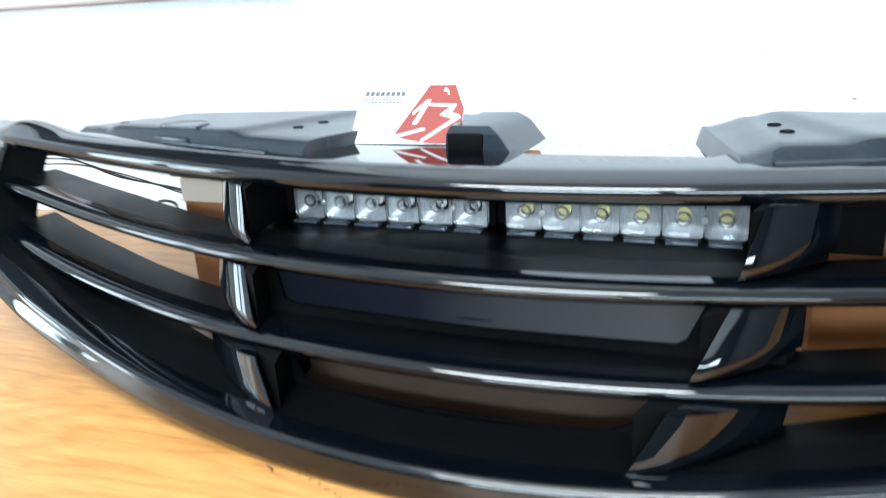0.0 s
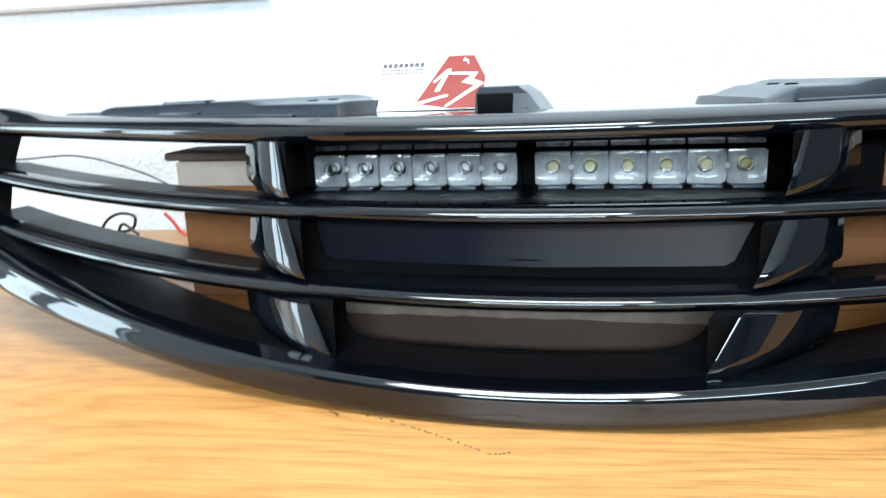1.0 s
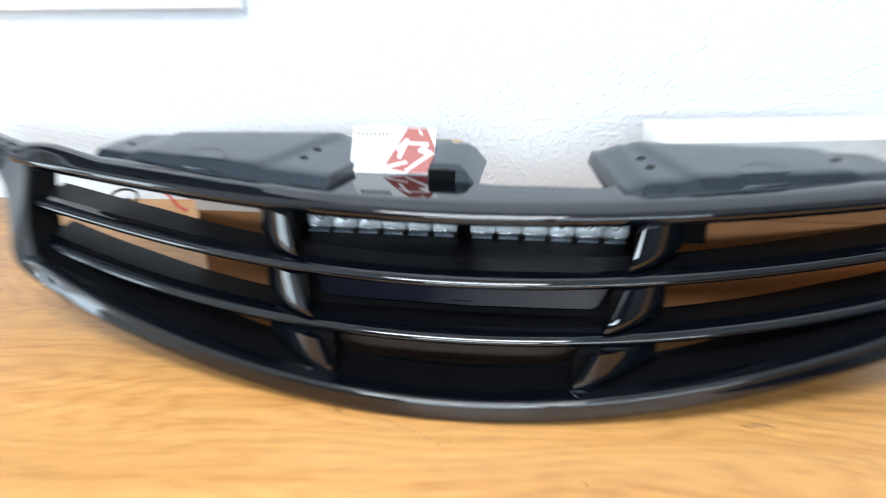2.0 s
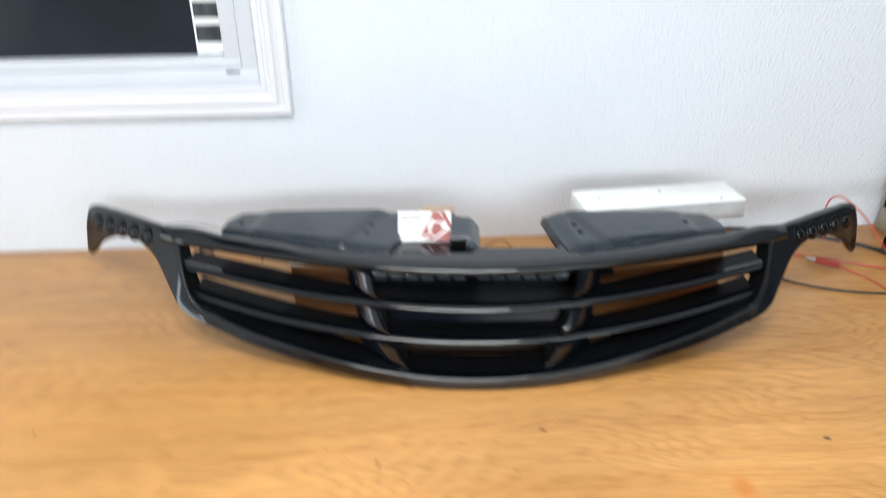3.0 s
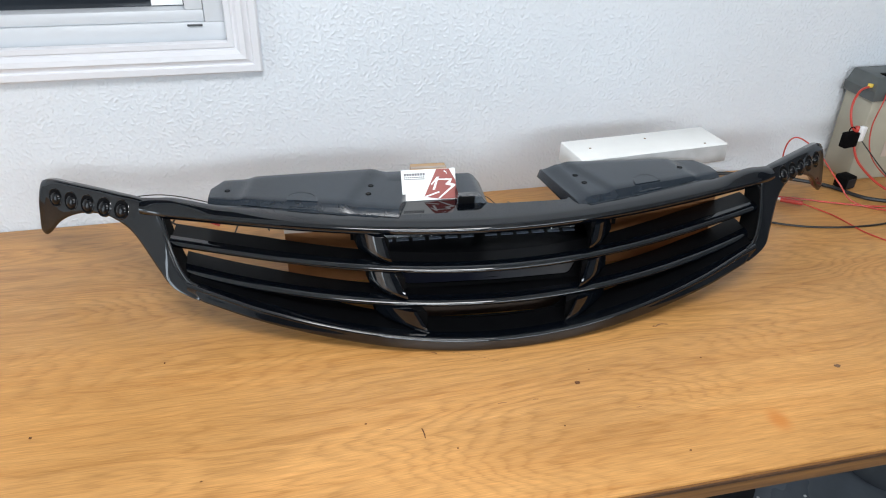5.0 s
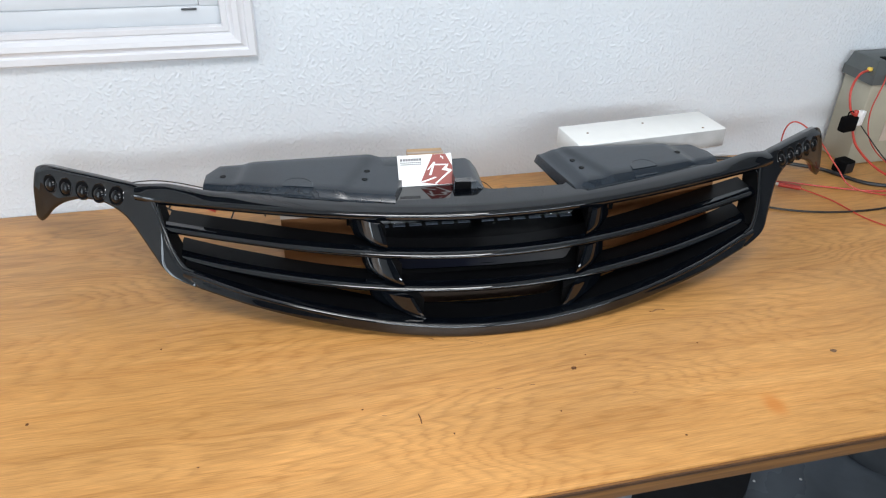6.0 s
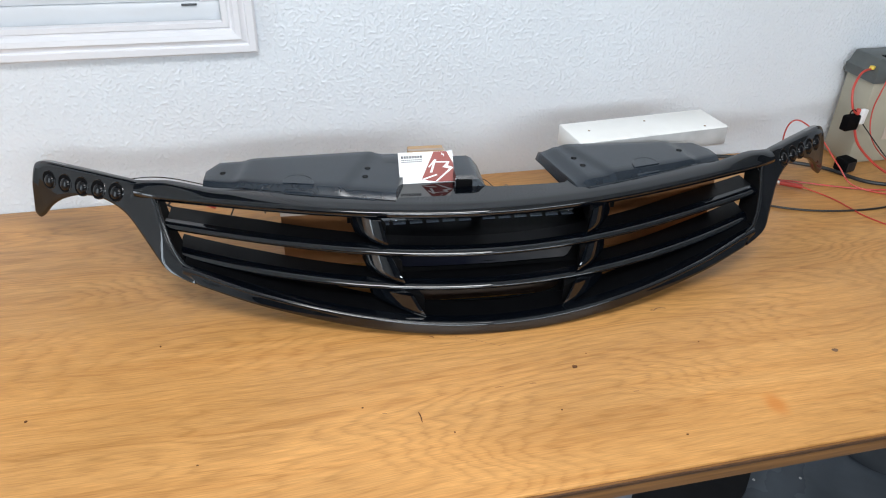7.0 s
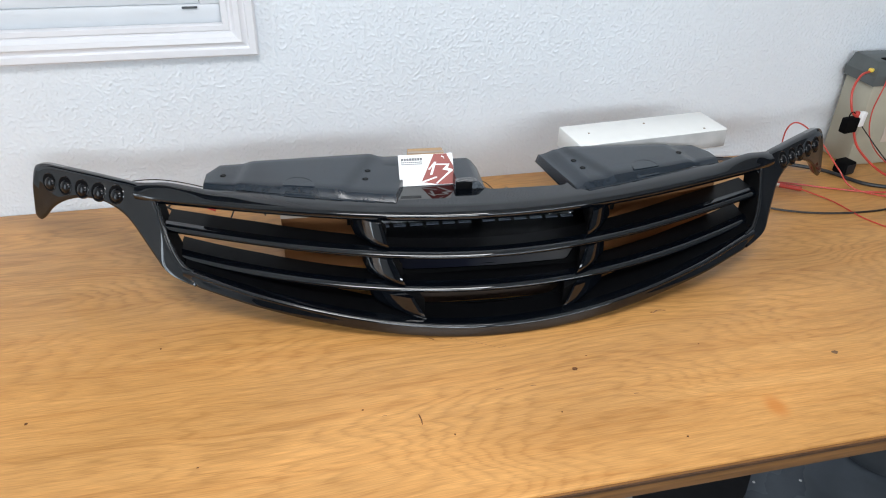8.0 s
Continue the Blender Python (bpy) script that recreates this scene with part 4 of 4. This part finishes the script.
fz = thing("fuse_holder", pose(BX - 0.058, BY - 0.034, 0.872, 0, 0, 10), "black inline fuse holder with a loop cap", "fuse holder")
part("fuse_body", box(-0.020, 0.016, -0.009, 0.009, -0.017, 0.016, 0.003), DARK, fz)
part("cap_loop", tube([(-0.010, 0, 0.015), (-0.010, 0, 0.024), (-0.003, 0, 0.028), (0.004, 0, 0.024), (0.004, 0, 0.015)], 0.0014, 5, 6), DARK, fz)
part("inlet", lathe([(0.005, 0.014), (0.0055, 0.026), (0.004, 0.028)], 10, at=(0.011, 0, 0)), REDWIRE, fz, "red wire collar")
cable("red_lead", [(BX - 0.046, BY - 0.036, 0.858), (BX - 0.030, BY - 0.05, 0.82), (BX + 0.02, BY - 0.075, 0.775), (BX + 0.075, BY - 0.10, 0.7565), (BX + 0.2, BY - 0.13, 0.7538)], 0.0026, REDWIRE, "thick red lead running down to the desk")
cable("thin_red_wire", [(BX + 0.040, BY + 0.014, 0.998), (BX + 0.024, BY - 0.006, 0.95), (BX + 0.012, BY - 0.010, 0.88), (BX + 0.02, BY - 0.03, 0.82), (BX + 0.06, BY - 0.07, 0.775), (BX + 0.12, BY - 0.12, 0.753), (BX + 0.2, BY - 0.16, 0.7522)], 0.0014, REDWIRE, "thin red wire dangling beside the battery")
tg = tagged(part("white_connector", box(-0.008, 0.008, -0.006, 0.006, -0.016, 0.016, 0.002), PAPER, None, m=pose(BX - 0.028, BY - 0.028, 0.880, 0, 6, 20)), "small white wire connector hanging on a lead", "connector")
cable("thin_black_wire", [(BX - 0.026, BY - 0.028, 0.868), (BX + 0.002, BY - 0.032, 0.840), (BX + 0.045, BY - 0.06, 0.790), (BX + 0.09, BY - 0.085, 0.7540), (BX + 0.2, BY - 0.10, 0.7520)], 0.0013, BLACKWIRE, "thin black wire from the white connector down to the desk")
jb = thing("black_plug_box", pose(1.248, -0.128, DZ, 0, 0, 12), "black square plug housing lying on the desk", "plug")
part("plug_body", box(-0.017, 0.017, -0.016, 0.016, 0, 0.030, 0.004), DARK, jb)
part("plug_face", box(-0.013, 0.013, -0.0175, -0.0163, 0.004, 0.026, 0.0005), RUBBER, jb)
cable("red_wire", [(1.125, -0.075, 0.7535), (1.108, -0.080, 0.82), (1.112, -0.085, 0.856), (1.132, -0.095, 0.860), (1.165, -0.125, 0.832), (1.192, -0.17, 0.785), (1.21, -0.215, 0.756), (1.30, -0.27, 0.7532), (1.45, -0.30, 0.7531)], 0.0016, REDWIRE, "looping red wire on the desk")
cable("red_wire", [(1.00, -0.13, 0.7535), (1.09, -0.16, 0.7532), (1.17, -0.20, 0.7532), (1.27, -0.235, 0.7532), (1.5, -0.26, 0.7532)], 0.0018, REDWIRE, "red wire lying along the desk")
cable("black_cable", [(0.86, -0.012, 0.757), (0.98, -0.02, 0.756), (1.10, -0.06, 0.757), (1.20, -0.12, 0.756), (1.26, -0.20, 0.7545), (1.38, -0.235, 0.7545), (1.55, -0.22, 0.7545)], 0.0042, BLACKWIRE, "thick black cable on the desk")
cable("black_cable", [(0.72, -0.10, 0.7522), (0.90, -0.16, 0.7522), (0.96, -0.235, 0.7522), (1.06, -0.285, 0.7522), (1.20, -0.30, 0.7522), (1.36, -0.27, 0.7522), (1.5, -0.27, 0.7522)], 0.0021, BLACKWIRE, "thin black cable on the desk")
cable("black_cable", [(0.74, -0.008, 0.756), (0.80, -0.010, 0.757), (0.86, -0.012, 0.757)], 0.0042, BLACKWIRE, "thick black cable along the wall")
clip = thing("alligator_clip", pose(1.075, -0.185, DZ + 0.008, 0, 0, -35), "red insulated alligator clip on the desk", "clip")
part("boot", tube([(-0.024, 0, 0), (-0.012, 0, 0), (0.006, 0, 0), (0.020, 0, 0)], 0.0052, 4, 10), REDWIRE, clip, "red plastic boot")
part("jaw", box(-0.042, -0.022, -0.004, 0.004, -0.003, 0.003, 0.001), METAL, clip)
cable("thin_red_wire", [(1.092, -0.197, 0.757), (1.13, -0.25, 0.7525), (1.15, -0.33, 0.7515), (1.20, -0.39, 0.7515), (1.32, -0.42, 0.7515)], 0.0014, REDWIRE, "thin red wire from the clip")
# thin lamp wiring behind the grille
for dx, dz, arch in ((0, 0, 0), (0.010, -0.004, 0.004), (0.024, -0.010, 0.010), (0.004, 0.004, 0.026)):
    run = ((-0.665 + dx, 0.292, 0.112 + dz), (-0.615 + dx, 0.302, 0.110 + dz), (-0.540 + dx, 0.306, 0.086 + dz + arch), (-0.455, 0.304, 0.076 + dz + 0.6 * arch), (-0.385, 0.285, 0.070 + 0.5 * dz), (-0.328, 0.262, 0.066))
    cable("thin_black_wire", [on_desk(*p) for p in run], 0.0010, BLACKWIRE, "thin black wire behind the grille")
for pts in (((0.02, 0.41, 0.0012), (0.07, 0.42, 0.02), (0.10, 0.40, 0.006), (0.14, 0.36, 0.0012)), ((0.13, 0.42, 0.0012), (0.115, 0.39, 0.016), (0.105, 0.35, 0.0012))):
    cable("thin_black_wire", [on_desk(*p) for p in pts], 0.0009, BLACKWIRE, "thin black wire curling on the desk")
for pts in (((-0.43, 0.36, 0.0012), (-0.41, 0.385, 0.03), (-0.38, 0.38, 0.022), (-0.365, 0.36, 0.0012)),):
    cable("thin_black_wire", [on_desk(*p) for p in pts], 0.0014, BLACKWIRE, "thin black wire curling on the desk")

for pts in (((-0.600, 0.40, 0.004), (-0.585, 0.40, 0.022), (-0.565, 0.40, 0.030), (-0.545, 0.40, 0.026), (-0.550, 0.40, 0.010), (-0.570, 0.40, 0.006), (-0.555, 0.39, 0.018), (-0.535, 0.39, 0.004)),):
    cable("black_wire", [on_desk(*p) for p in pts], 0.0020, BLACKWIRE, "curled black wire with a clip on the desk")
cable("red_wire", [on_desk(*p) for p in ((-0.500, 0.40, 0.030), (-0.490, 0.40, 0.020), (-0.480, 0.40, 0.006), (-0.462, 0.39, 0.003))], 0.0022, REDWIRE, "short red wire end on the desk")
for x, y in ((1.10, -0.34), (1.22, -0.36)):
    tagged(part("paint_speck", lathe([(0.004, 0.0), (0.0034, 0.001), (0.0003, 0.0014)], 9, at=(x, y, 0.0002)), PAPER), "small white paint speck on the concrete", "paint speck")

# ---- under the desk ----
mt = tagged(part("floor_mat", prism([(0.25 * math.cos(2 * math.pi * k / 28) * (1 + 0.35 * math.cos(2 * math.pi * k / 28) ** 2), 0.20 * math.sin(2 * math.pi * k / 28)) for k in range(28)], 0, 0.012, 0.003), RUBBER, None, m=pose(0.80, -0.29, 0.0, 0, 0, 10)), "black rubber mat with rounded ends on the floor", "mat")
fb = thing("floor_bin", pose(1.505, -0.305, 0), "dark grey round-footed bin on the floor", "bin")
part("bin_body", lathe([(0.10, 0.0), (0.125, 0.012), (0.128, 0.03), (0.112, 0.06), (0.105, 0.22), (0.12, 0.34), (0.11, 0.34), (0.095, 0.2)], 28), BIN_GREY, fb)
